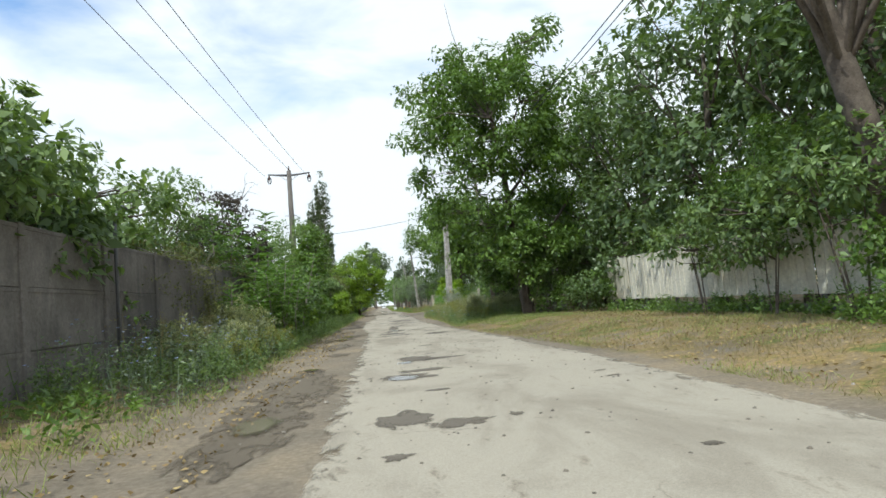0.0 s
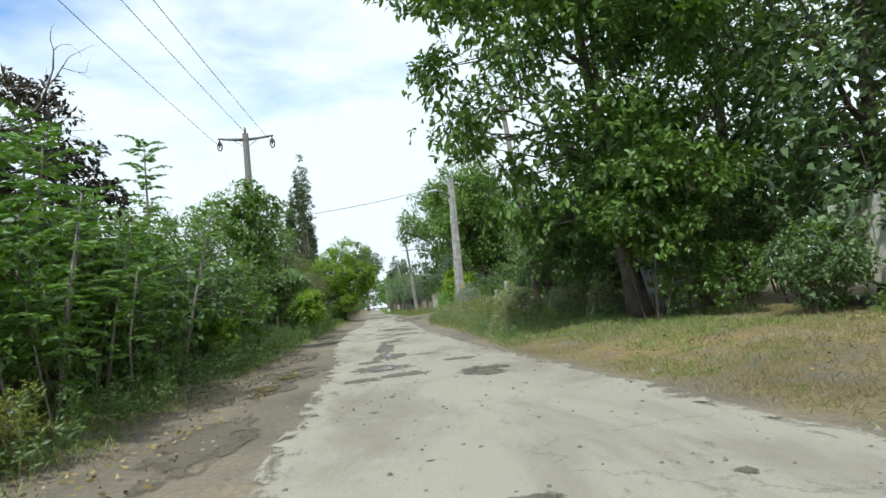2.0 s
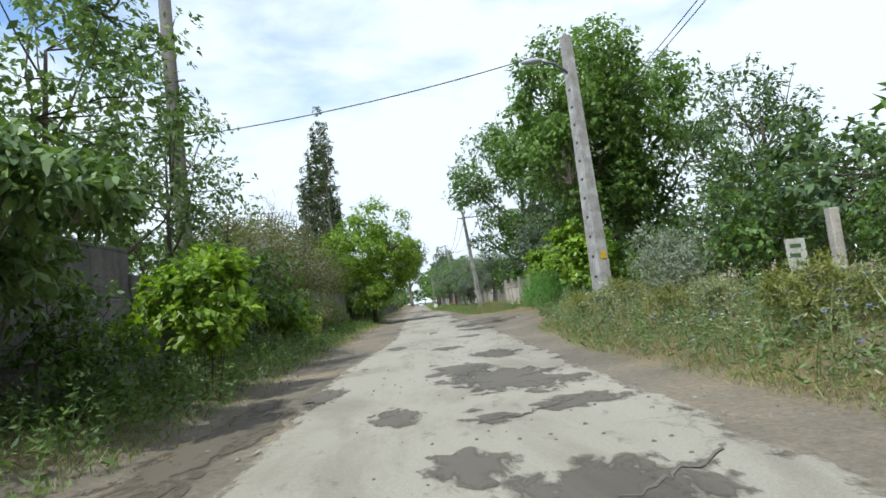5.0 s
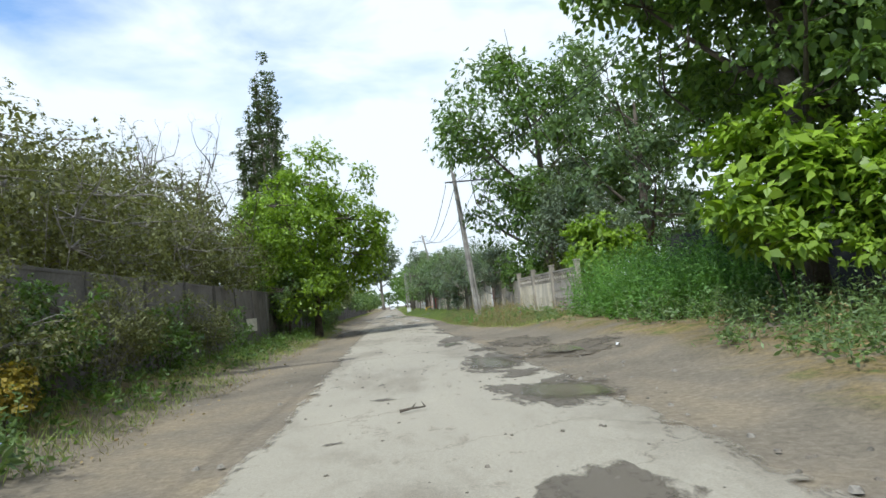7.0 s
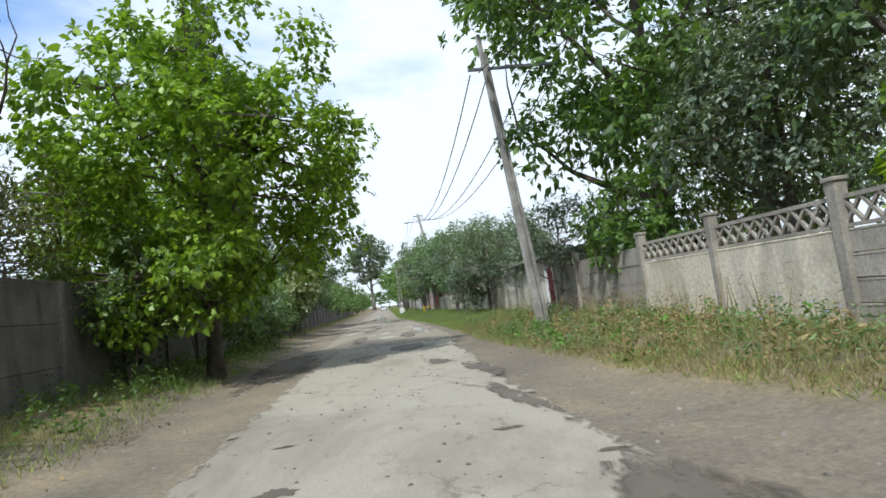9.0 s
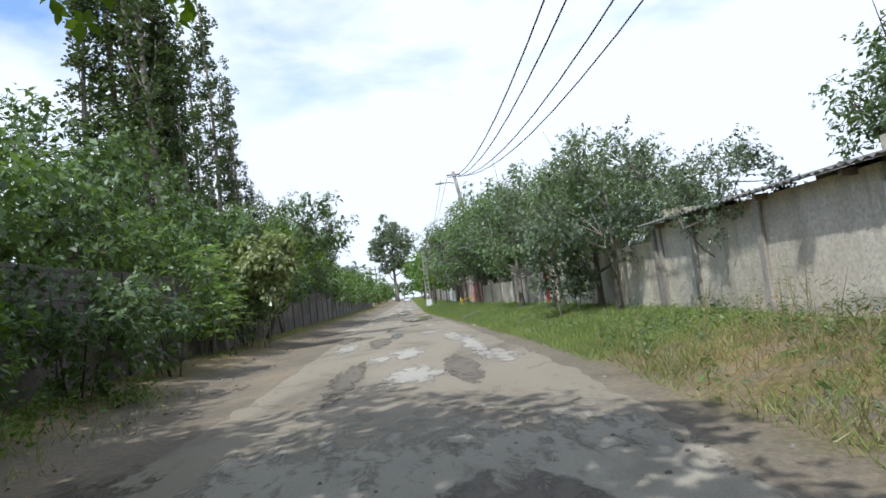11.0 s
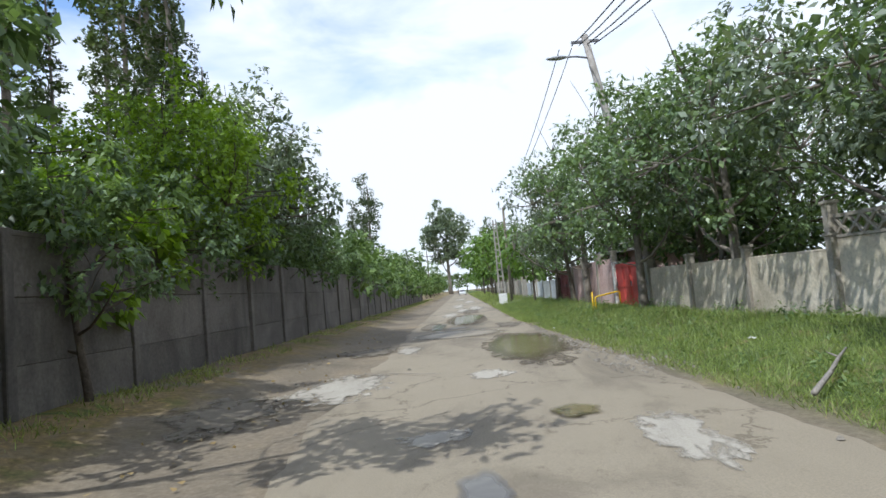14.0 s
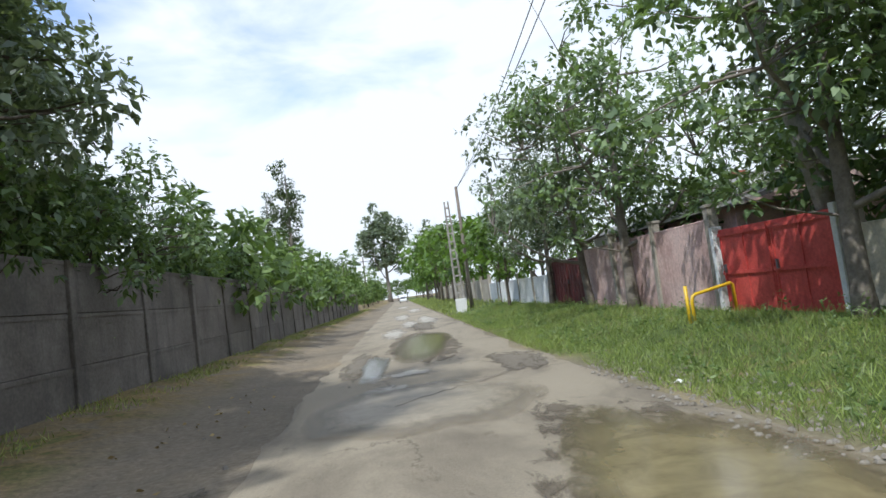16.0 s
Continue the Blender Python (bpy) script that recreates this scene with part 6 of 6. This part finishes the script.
LAYOUT = {
    # right-hand side
    "walnut": ((11.2, 69.0, 1.03), (9.4, 90.0, 1.27), (13.0, 35.0, 1.05), (10.4, 14.6, 0.42)),
    "dark": ((12.4, 22.0, 1.0), (14.0, 15.5, 1.05), (12.6, 28.5, 0.95), (17.0, 22.0, 1.15), (13.2, 8.5, 1.0), (10.6, 39.5, 0.68), (15.5, 46.0, 0.85), (13.5, 61.0, 0.66), (16.5, 95.0, 0.95), (12.2, 82.5, 0.95), (12.5, 99.5, 0.5), (10.5, 114.0, 0.5), (11.0, 128.0, 0.5)),
    "grey": ((-6.8, 126.8, 1.1), (9.6, 84.4, 1.0), (9.0, 79.6, 0.62), (9.6, 108.0, 0.72), (9.4, 119.5, 0.95), (-9.2, 131.0, 1.25), (-7.4, 137.5, 0.6), (-9.5, 124.5, 0.8)),
    "fruit": ((5.4, 113.0, 1.0), (6.2, 104.6, 0.84), (7.9, 109.5, 0.8), (5.9, 121.4, 1.12), (6.8, 125.6, 1.08), (4.9, 132.8, 1.22), (7.9, 130.4, 0.8), (5.0, 125.65, 1.1)),
    "fruit_b": ((5.7, 107.0, 0.88), (6.8, 117.2, 1.15), (6.4, 123.6, 1.15), (4.9, 136.0, 1.2), (4.8, 140.2, 1.05), (6.2, 91.2, 0.72), (5.4, 143.5, 0.9), (6.0, 102.6, 0.85), (6.9, 98.4, 0.62)),
    # left-hand side
    "maple": ((-3.7, 87.4, 1.06),),
    "maple_b": ((-7.4, 92.6, 0.85), (-6.9, 121.2, 0.74)),
    "bush": ((8.9, 9.7, 0.8), (7.5, 87.4, 1.25), (7.6, 29.0, 0.6), (8.4, 28.2, 0.55), (-4.7, 22.5, 0.75), (-4.7, 26.5, 0.95), (-4.6, 34.5, 0.95), (-5.0, 53.0, 0.9), (-4.8, 57.0, 1.0), (-7.2, 14.5, 1.0), (8.9, 26.0, 0.6), (-4.4, 93.6, 0.65), (10.6, 46.0, 0.75), (10.2, 51.0, 0.8), (-6.6, 121.0, 0.8), (9.6, 55.5, 1.0), (-4.9, 47.6, 0.6), (-5.0, 64.8, 0.62), (-4.9, 69.4, 0.5), (-5.0, 75.4, 0.45), (8.0, 60.0, 0.6)),
    "bush_dark": ((12.6, 37.2, 1.5), (14.2, 41.4, 1.7), (15.2, 36.2, 1.7), (14.6, 46.6, 1.7), (10.9, 25.6, 1.4), (11.2, 30.2, 1.5), (12.8, 20.5, 1.3), (11.0, 36.0, 1.5), (11.4, 41.0, 1.5), (7.7, 127.5, 1.3), (7.5, 131.6, 1.2), (7.4, 135.4, 1.2), (8.6, 123.6, 1.2), (10.0, 62.5, 1.1), (10.8, 73.0, 0.95), (-5.0, 30.0, 1.0), (-7.4, 6.5, 1.3), (-8.0, 11.5, 1.4), (8.3, 25.8, 0.55), (8.8, 44.6, 0.9), (9.6, 58.0, 0.95), (10.7, 33.0, 1.2), (-4.7, 96.8, 0.75), (-4.5, 100.2, 0.8), (-4.9, 107.6, 0.95), (-7.0, 60.0, 1.2), (12.5, 49.0, 1.5), (12.0, 55.0, 1.5), (-5.3, 86.5, 0.7)),
    "bush_dry": ((-6.3, 19.9, 0.55), (9.2, 86.2, 0.7), (-4.9, 66.8, 0.5), (-4.9, 72.0, 0.45), (-4.8, 63.4, 0.5)),
    "over_dry": ((-9.2, 84.0, 1.55), (-10.2, 80.6, 1.6), (-10.0, 76.6, 1.6), (-9.8, 72.4, 1.45), (-8.3, 78.0, 1.15), (-8.4, 82.6, 1.15), (-7.6, 85.2, 1.0), (-9.4, 73.0, 1.2), (-8.0, 65.6, 1.1), (-6.75, 61.0, 0.95), (-6.95, 64.4, 1.0), (-6.85, 67.8, 1.02), (-7.05, 71.2, 1.05), (-6.85, 74.6, 1.02), (-7.05, 78.0, 1.05), (-6.95, 81.4, 1.0), (-8.6, 69.5, 1.12), (-8.8, 75.5, 1.12), (-8.6, 80.0, 1.1), (-6.95, 15.0, 0.6), (-6.9, 18.7, 0.66), (-6.9, 23.4, 0.72), (-6.95, 17.0, 0.7), (-7.05, 20.8, 0.75)),
    "over_walnut": ((6.5, 28.7, 0.9), (6.6, 34.6, 0.8)),
    "over_green": ((9.2, 17.4, 0.75), (9.1, 14.2, 0.8), (-6.85, 58.0, 0.9), (-6.95, 96.5, 1.0), (-7.05, 101.0, 1.05), (-6.95, 105.2, 1.0), (-6.95, 128.2, 0.9), (-6.85, 136.2, 0.85), (-6.85, 141.6, 0.8), (-6.85, 147.0, 0.8), (-4.9, 85.6, 0.72), (-5.0, 90.8, 0.75), (8.4, 30.6, 0.7), (7.6, 41.6, 0.9), (-7.4, 10.8, 1.25), (-7.4, 13.8, 0.78), (-8.1, 16.2, 1.25), (-8.6, 18.4, 1.08), (-8.2, 21.4, 0.85), (9.0, 11.2, 0.95), (12.3, 16.5, 1.15), (12.4, 20.2, 1.1), (12.0, 13.0, 1.15), (11.6, 24.6, 0.95), (-6.95, 26.0, 0.9), (-6.85, 33.0, 0.85), (-6.85, 39.5, 0.85)),
    "over_dark": ((-6.4, 128.8, 0.9), (-6.3, 124.4, 0.85), (-6.4, 119.6, 0.8), (-7.25, 98.8, 1.05), (-7.05, 109.4, 1.0), (-7.15, 113.6, 1.05), (-6.95, 126.0, 0.9), (-7.05, 130.6, 1.0), (-6.95, 133.6, 1.0), (-6.95, 138.8, 0.85), (-8.6, 103.0, 1.4), (-8.8, 107.5, 1.4), (-7.0, 47.0, 0.9), (-7.05, 22.8, 0.8), (-8.0, 12.3, 1.0), (-9.3, 13.2, 1.0), (-7.6, 8.6, 1.2), (9.0, 43.5, 0.8)),
    "verge_tree": ((8.4, 66.6, 1.12),),
    "bush_yellow": ((-4.3, 63.0, 0.42),),
    "bush_bright": ((7.1, 65.0, 1.55), (7.9, 63.6, 1.2), (-3.9, 49.6, 1.1), (-4.4, 59.2, 0.8), (-6.6, 117.2, 1.5), (-4.3, 31.5, 0.6), (8.3, 78.2, 1.5), (-5.4, 104.8, 0.8)),
    "pear": ((-4.4, 38.6, 1.0),),
    "wormwood": ((5.7, 52.4, 1.0), (6.3, 43.2, 0.75), (5.4, 38.2, 0.6)),
    "rank_weed": ((5.7, 33.4, 0.55), (6.4, 34.8, 0.7), (5.4, 35.2, 0.5), (7.0, 33.0, 0.7), (6.9, 36.6, 0.85), (-4.7, 13.4, 0.6), (-5.2, 15.2, 0.75), (-4.4, 16.8, 0.75), (-5.0, 18.2, 0.95), (-4.4, 19.8, 0.9), (-5.2, 21.0, 1.1), (5.1, 49.4, 0.6), (6.2, 47.0, 0.55), (5.2, 42.6, 0.7), (5.9, 41.2, 0.85), (5.3, 39.6, 0.7), (4.7, 54.6, 0.6), (6.6, 54.6, 0.9), (5.0, 36.6, 0.9)),
    "mustard_weed": ((4.9, 35.0, 0.6), (5.2, 33.0, 0.5), (4.8, 38.0, 0.6), (5.9, 37.4, 0.7), (-3.9, 15.4, 0.7), (-4.0, 18.5, 0.75), (-3.9, 21.4, 0.7), (5.1, 46.6, 0.9), (5.6, 45.2, 0.7), (4.8, 43.9, 0.7), (4.9, 51.2, 0.75), (6.0, 48.9, 0.6), (4.7, 57.0, 0.75), (5.7, 56.2, 0.9), (4.7, 40.6, 0.65)),
    "low_fruit": ((5.0, 104.1, 1.0),),
    "plum": ((-7.4, 28.2, 1.15), (-8.2, 27.4, 0.95)),
    "mixed": ((8.3, 43.2, 0.85), (12.8, 72.0, 0.8), (-7.4, 51.5, 1.28), (-8.0, 22.5, 0.9), (-6.8, 55.8, 1.0), (-8.2, 11.0, 0.85), (-8.4, 36.5, 0.8), (-7.6, 42.6, 0.9)),
    "walnut_young": ((-4.9, 45.6, 0.82),),
    "sapling": ((-4.3, 104.4, 1.0), (-4.9, 105.6, 0.9), (-4.9, 112.0, 0.8)),
    "pale_shrub": ((-4.2, 107.4, 1.0),),
    "cherry": ((-5.3, 115.6, 0.75),),
    "far_tree": ((-4.0, 350.0, 1.2), (14.0, 330.0, 0.85), (-22.0, 345.0, 0.6)),
    "dead": ((-7.9, 83.6, 1.15), (-9.4, 80.4, 1.1), (-9.0, 66.0, 0.75), (-11.0, 85.5, 1.2)),
    "thin_poplar": ((-10.1, 176.0, 0.78), (-11.2, 174.0, 0.62), (-14.2, 200.0, 0.7)),
    "ailanthus": ((-4.7, 22.6, 0.9), (-5.0, 20.2, 0.62), (-4.7, 24.5, 1.0), (-4.8, 28.4, 1.05), (-4.5, 33.0, 0.95), (-4.8, 36.8, 1.0), (-6.7, 25.2, 1.5), (-6.9, 33.6, 1.35)),
    "ailanthus_tall": ((-6.2, 33.0, 1.06), (-6.2, 38.6, 0.8), (-6.6, 27.2, 0.9), (-6.5, 24.0, 0.85)),
    "far_bush": ((-6.9, 139.5, 1.69), (-7.1, 143.0, 1.56), (-7.2, 147.0, 1.69), (-6.9, 151.5, 1.56), (-6.8, 156.0, 1.62), (-7.0, 161.0, 1.56), (-7.0, 166.0, 1.69), (-6.9, 172.0, 1.56), (-6.8, 178.0, 1.76), (-6.6, 129.6, 0.85)),
    "far_elm": ((4.3, 146.0, 0.62), (5.0, 152.0, 0.7), (5.2, 160.0, 0.8), (4.9, 168.0, 0.95), (4.6, 177.0, 1.05), (4.7, 186.0, 1.15), (4.4, 196.0, 1.3), (4.8, 208.0, 1.4), (4.2, 222.0, 1.5)),
}
plant("walnut_road", 7.0, 30.5, 1.0, 0)
# poplars: slim columns with sky between them, each with a lower side stem
for x, y, size, wide in ((-10.7, 130.2, 0.72, 1.1), (-12.4, 131.6, 0.97, 1.1), (-14.5, 133.6, 0.9, 1.1), (-17.2, 137.0, 0.82, 1.1), (-13.7, 125.4, 0.78, 1.2),
                         (-9.6, 113.9, 0.91, 1.2), (-11.6, 115.4, 0.88, 1.3), (-10.5, 114.8, 1.0, 1.3), (-12.8, 114.6, 0.72, 1.4)):
    plant("poplar", x, y, size, wide=wide)
    plant("poplar", x + 0.75, y + 0.9, size * 0.6, wide=wide)
plant("cherry", -6.7, 112.2, 1.25, 0)
plant("cherry_bough", -5.25, 111.6, 1.0, 0)
for kind, places in LAYOUT.items():
    for x, y, size in places:
        plant(kind, x, y, size)
# tree rows that close the far end of the road
rf = random.Random(8)
for i in range(14):
    plant("far_bush", -7.0 - rf.random() * 2, 190 + i * 11, rf.uniform(1.7, 2.3))
    plant("far_elm", 5.8 + rf.random() * 2, 192 + i * 11, rf.uniform(0.8, 1.1))
for i in range(16):
    plant("far_elm", -16 - rf.random() * 14, 30 + i * 22, rf.uniform(0.85, 1.2))
    plant("far_elm", 17 + rf.random() * 14, 55 + i * 21, rf.uniform(0.85, 1.15))
for i in range(9):
    plant("far_bush", 15 + rf.random() * 3, 43 + i * 4.2, rf.uniform(1.5, 2.0))
for i in range(18):
    plant("far_elm", -38 + i * 4.6, 385 + rf.random() * 40, rf.uniform(0.9, 1.5), wide=1.5)


# big leaning trunk beside the clearing
def leaning_tree():
    rng = np.random.default_rng(40)
    root = thing("acacia_tree", pose(9.35, 10.3, 0.2), "large leaning acacia with dark rough trunk", "tree")
    V, F = [], []
    pts = [np.array(p) for p in ((0.1, 0, -0.4), (0, 0, 0.8), (-0.3, 0, 2.6), (-0.75, 0.1, 4.8), (-1.25, 0.2, 7.2), (-1.7, 0.4, 9.6))]
    add_tube(V, F, pts, [0.4, 0.31, 0.28, 0.26, 0.22, 0.14], 12)
    cs = np.c_[rng.uniform(-4.5, 3.2, 60), rng.uniform(-3.5, 3.5, 60), rng.uniform(6.5, 13, 60)]
    for c in cs[:40]:
        a = pts[int(rng.integers(3, 6))]
        b = (a + c) / 2 + np.array([0, 0, 0.4])
        add_tube(V, F, [a, b, c], [0.08, 0.05, 0.01], 5, False)
    mesh_object("trunk", V, F, M_BARK, root, True)
    base, way, ll, ww, face = crown_leaves(rng, cs, 0.9 * rng.uniform(0.6, 1.2, 60), 100, (0.115, 0.055), np.array([-1, 0, 8.0]), 0.4)
    crown = new("crown", leaf_mesh("crown", base, way, ll, ww, rng, L_WALNUT, 0.12, face))
    crown.parent = root


leaning_tree()

# ---- weeds and grass ----
G = np.random.default_rng(77)
wl = lambda y: along(WALL_X, y) + 0.15
wr = lambda y: along(RIGHT_X, y) - 0.15
re = lambda d: (lambda y: along(VERGE, y) + 0.35 * (d - 0.4))
herbs("weeds", "tall tangled roadside weeds below the wall", G, spots_in(G, 1300, wl, -3.3, 9, 62, 0.2), 0.85, 24, (0.12, 0.038), L_WEED, flowers=(L_CHICORY, 60, 0.03))
herbs("weeds", "dark low weeds at the foot of the wall", G, spots_in(G, 800, wl, -3.7, 5, 98, 0.3), 0.5, 22, (0.12, 0.05), L_WALNUT)
herbs("weeds", "tall chicory weeds with small blue flowers", G, spots_in(G, 260, -5.4, -3.6, 9, 21), 1.05, 26, (0.1, 0.026), L_GREY, flowers=(L_CHICORY, 190, 0.035))
herbs("weeds", "green weeds at the clearing's near corner", G, spots_in(G, 160, 7.6, 9.7, 5, 10.5), 0.9, 26, (0.12, 0.042), L_WALNUT)
herbs("weeds", "dry brown stems leaning on the wall", G, spots_in(G, 120, -5.6, -4.6, 12, 22), 1.35, 12, (0.1, 0.02), L_STRAW, bushy=0.6)
herbs("weeds", "tall dry and green weeds on the verge", G, spots_in(G, 1000, re(0.9), 7.6, 31, 59, 0.3), 0.65, 24, (0.1, 0.03), L_WEED, flowers=(L_CHICORY, 320, 0.035))
herbs("weeds", "grey-green wormwood weeds on the verge", G, spots_in(G, 420, re(2.8), 7.6, 34, 60, 0.35), 1.0, 38, (0.085, 0.024), L_RANK, flowers=(L_UMBEL, 190, 0.045))
herbs("weeds", "straw-yellow seeding weeds on the verge", G, np.r_[spots_in(G, 450, re(0.8), 7.3, 36, 59, 0.4), spots_in(G, 200, re(1.8), wr, 77, 96, 0.4)], 0.85, 20, (0.12, 0.014), L_STRAW, bushy=0.6)
herbs("herbs", "lush bright green thicket of tall herbs", G, spots_in(G, 800, 6.0, 9.6, 68.6, 75.6), 1.9, 58, (0.12, 0.04), L_LUSH, spread=0.2)
herbs("weeds", "mixed rank weeds beside the dirt entrance", G, spots_in(G, 420, 5.5, 8.8, 58, 70, 0.25), 0.75, 24, (0.11, 0.034), L_WEED)
herbs("weeds", "rust-brown dry docks along the verge", G, np.r_[spots_in(G, 22, 5.6, 7.8, 60, 66), spots_in(G, 120, re(1.2), 6.4, 76, 90, 0.55)], 0.6, 20, (0.1, 0.03), L_LITTER, bushy=0.5)
herbs("weeds", "low green weeds edging the dirt entrance", G, spots_in(G, 160, 4.7, 6.0, 56, 64), 0.4, 22, (0.1, 0.036), L_WEED)
herbs("weeds", "bright green broad weeds along the wall verge", G, spots_in(G, 70, re(1.3), wr, 76, 92, 0.55, 0.5), 0.4, 26, (0.12, 0.05), L_LUSH)
herbs("weeds", "mixed verge weeds in front of walls", G, spots_in(G, 240, re(1.8), wr, 72, 98, 0.35), 0.42, 22, (0.11, 0.035), L_WEED, flowers=(L_CHICORY, 60, 0.03))
herbs("weeds", "broad-leaved weeds by the fence base", G, spots_in(G, 300, 9.0, 9.8, -2, 27, 0.45), 0.55, 22, (0.14, 0.055), L_WALNUT)
herbs("weeds", "broad green weeds in the long grass", G, spots_in(G, 300, re(1.3), wr, 98, 150, 0.55), 0.3, 20, (0.085, 0.03), L_WEED)
grass("grass", "short dry yellow grass over the clearing", G, spots_in(G, 24000, re(0.35), 9.8, -6, 30, 0.5, 0.5), 0.14, L_STRAW, 0.009, 0.7)
grass("grass", "patchy green grass over the clearing", G, spots_in(G, 13000, re(0.4), 9.6, -6, 34, 0.72, 0.45), 0.13, L_GRASS, 0.01, 0.7)
grass("grass", "fresh green grass under the walnut tree", G, spots_in(G, 9000, lambda y: 4.7 - 0.12 * (y - 25), 7.5, 24.5, 34, 0.3), 0.16, L_LAWN, 0.009, 0.7)
grass("grass", "long green and yellow verge grass", G, spots_in(G, 19000, re(0.65), 7.0, 30, 59, 0.36), 0.17, L_GRASS, 0.009, 0.7)
grass("grass", "long straw-yellow verge grass", G, spots_in(G, 13000, re(1.0), 6.8, 37, 59, 0.4, 0.4), 0.2, L_STRAW, 0.008, 0.7)
grass("grass", "dry straw grass before the walls", G, spots_in(G, 14000, re(1.2), wr, 76, 98, 0.45, 0.4), 0.2, L_STRAW, 0.01, 0.65)
grass("grass", "green verge grass before the walls", G, spots_in(G, 20000, re(0.7), wr, 75, 104, 0.4), 0.18, L_GRASS, 0.011, 0.65)
grass("grass", "lush long green grass on the verge", G, spots_in(G, 62000, re(0.45), wr, 96, 150, 0.3), 0.18, L_LAWN, 0.009, 0.6)
grass("grass", "fine bright green grass on the verge", G, spots_in(G, 46000, re(0.5), wr, 98, 140, 0.2), 0.12, L_LAWN, 0.008, 0.7)
grass("grass", "yellowed dry grass among the green", G, spots_in(G, 7500, re(0.3), wr, 98, 150, 0.5, 0.35), 0.16, L_STRAW, 0.008, 0.7)
grass("grass", "green grass further along the road", G, spots_in(G, 7000, re(0.4), 5.2, 150, 300), 0.3, L_GRASS, 0.05)
grass("grass", "rank grass and weeds below the wall", G, spots_in(G, 24000, wl, -3.2, 2, 98, 0.38), 0.22, L_GRASS, 0.012, 0.6)
grass("grass", "thin low grass at the wall's foot", G, spots_in(G, 10000, wl, -4.6, 98, 200, 0.5), 0.14, L_GRASS, 0.014, 0.6)
grass("grass", "short dry grass edging the dirt shoulder", G, spots_in(G, 9000, -3.9, -2.9, -6, 98, 0.6), 0.09, L_STRAW, 0.009, 0.7)


# ---- the car parked far ahead ----
def car(x, y):
    root = thing("car", pose(x, y, 0.02), "small white car standing far down the road", "car")
    bm = box(-0.85, 0.85, -2.0, 2.0, 0.28, 0.85, 0.12)
    part("body", bm, M_CAR, root)
    cab = mesh_object("cabin", [(-0.75, -1.1, 0.85), (0.75, -1.1, 0.85), (0.75, 1.5, 0.85), (-0.75, 1.5, 0.85), (-0.6, -0.55, 1.4), (0.6, -0.55, 1.4), (0.6, 1.1, 1.4), (-0.6, 1.1, 1.4)], [(0, 1, 5, 4), (1, 2, 6, 5), (2, 3, 7, 6), (3, 0, 4, 7), (4, 5, 6, 7)], M_CAR, root)
    mesh_object("windscreen", [(-0.66, -1.05, 0.92), (0.66, -1.05, 0.92), (0.55, -0.66, 1.33), (-0.55, -0.66, 1.33)], [(0, 1, 2, 3)], M_GLASS_D, cab).location = (0, -0.03, 0)
    for sx in (-1, 1):
        part("headlight", box(sx * 0.72 - 0.14, sx * 0.72 + 0.1, -2.02, -1.99, 0.58, 0.72), M_LAMP, root)
        for yy in (-1.3, 1.25):
            tube_part("wheel", [(sx * 0.7, yy, 0.3), (sx * 0.88, yy, 0.3)], 0.3, M_TYRE, root, 14)


car(0.2, 262.0)
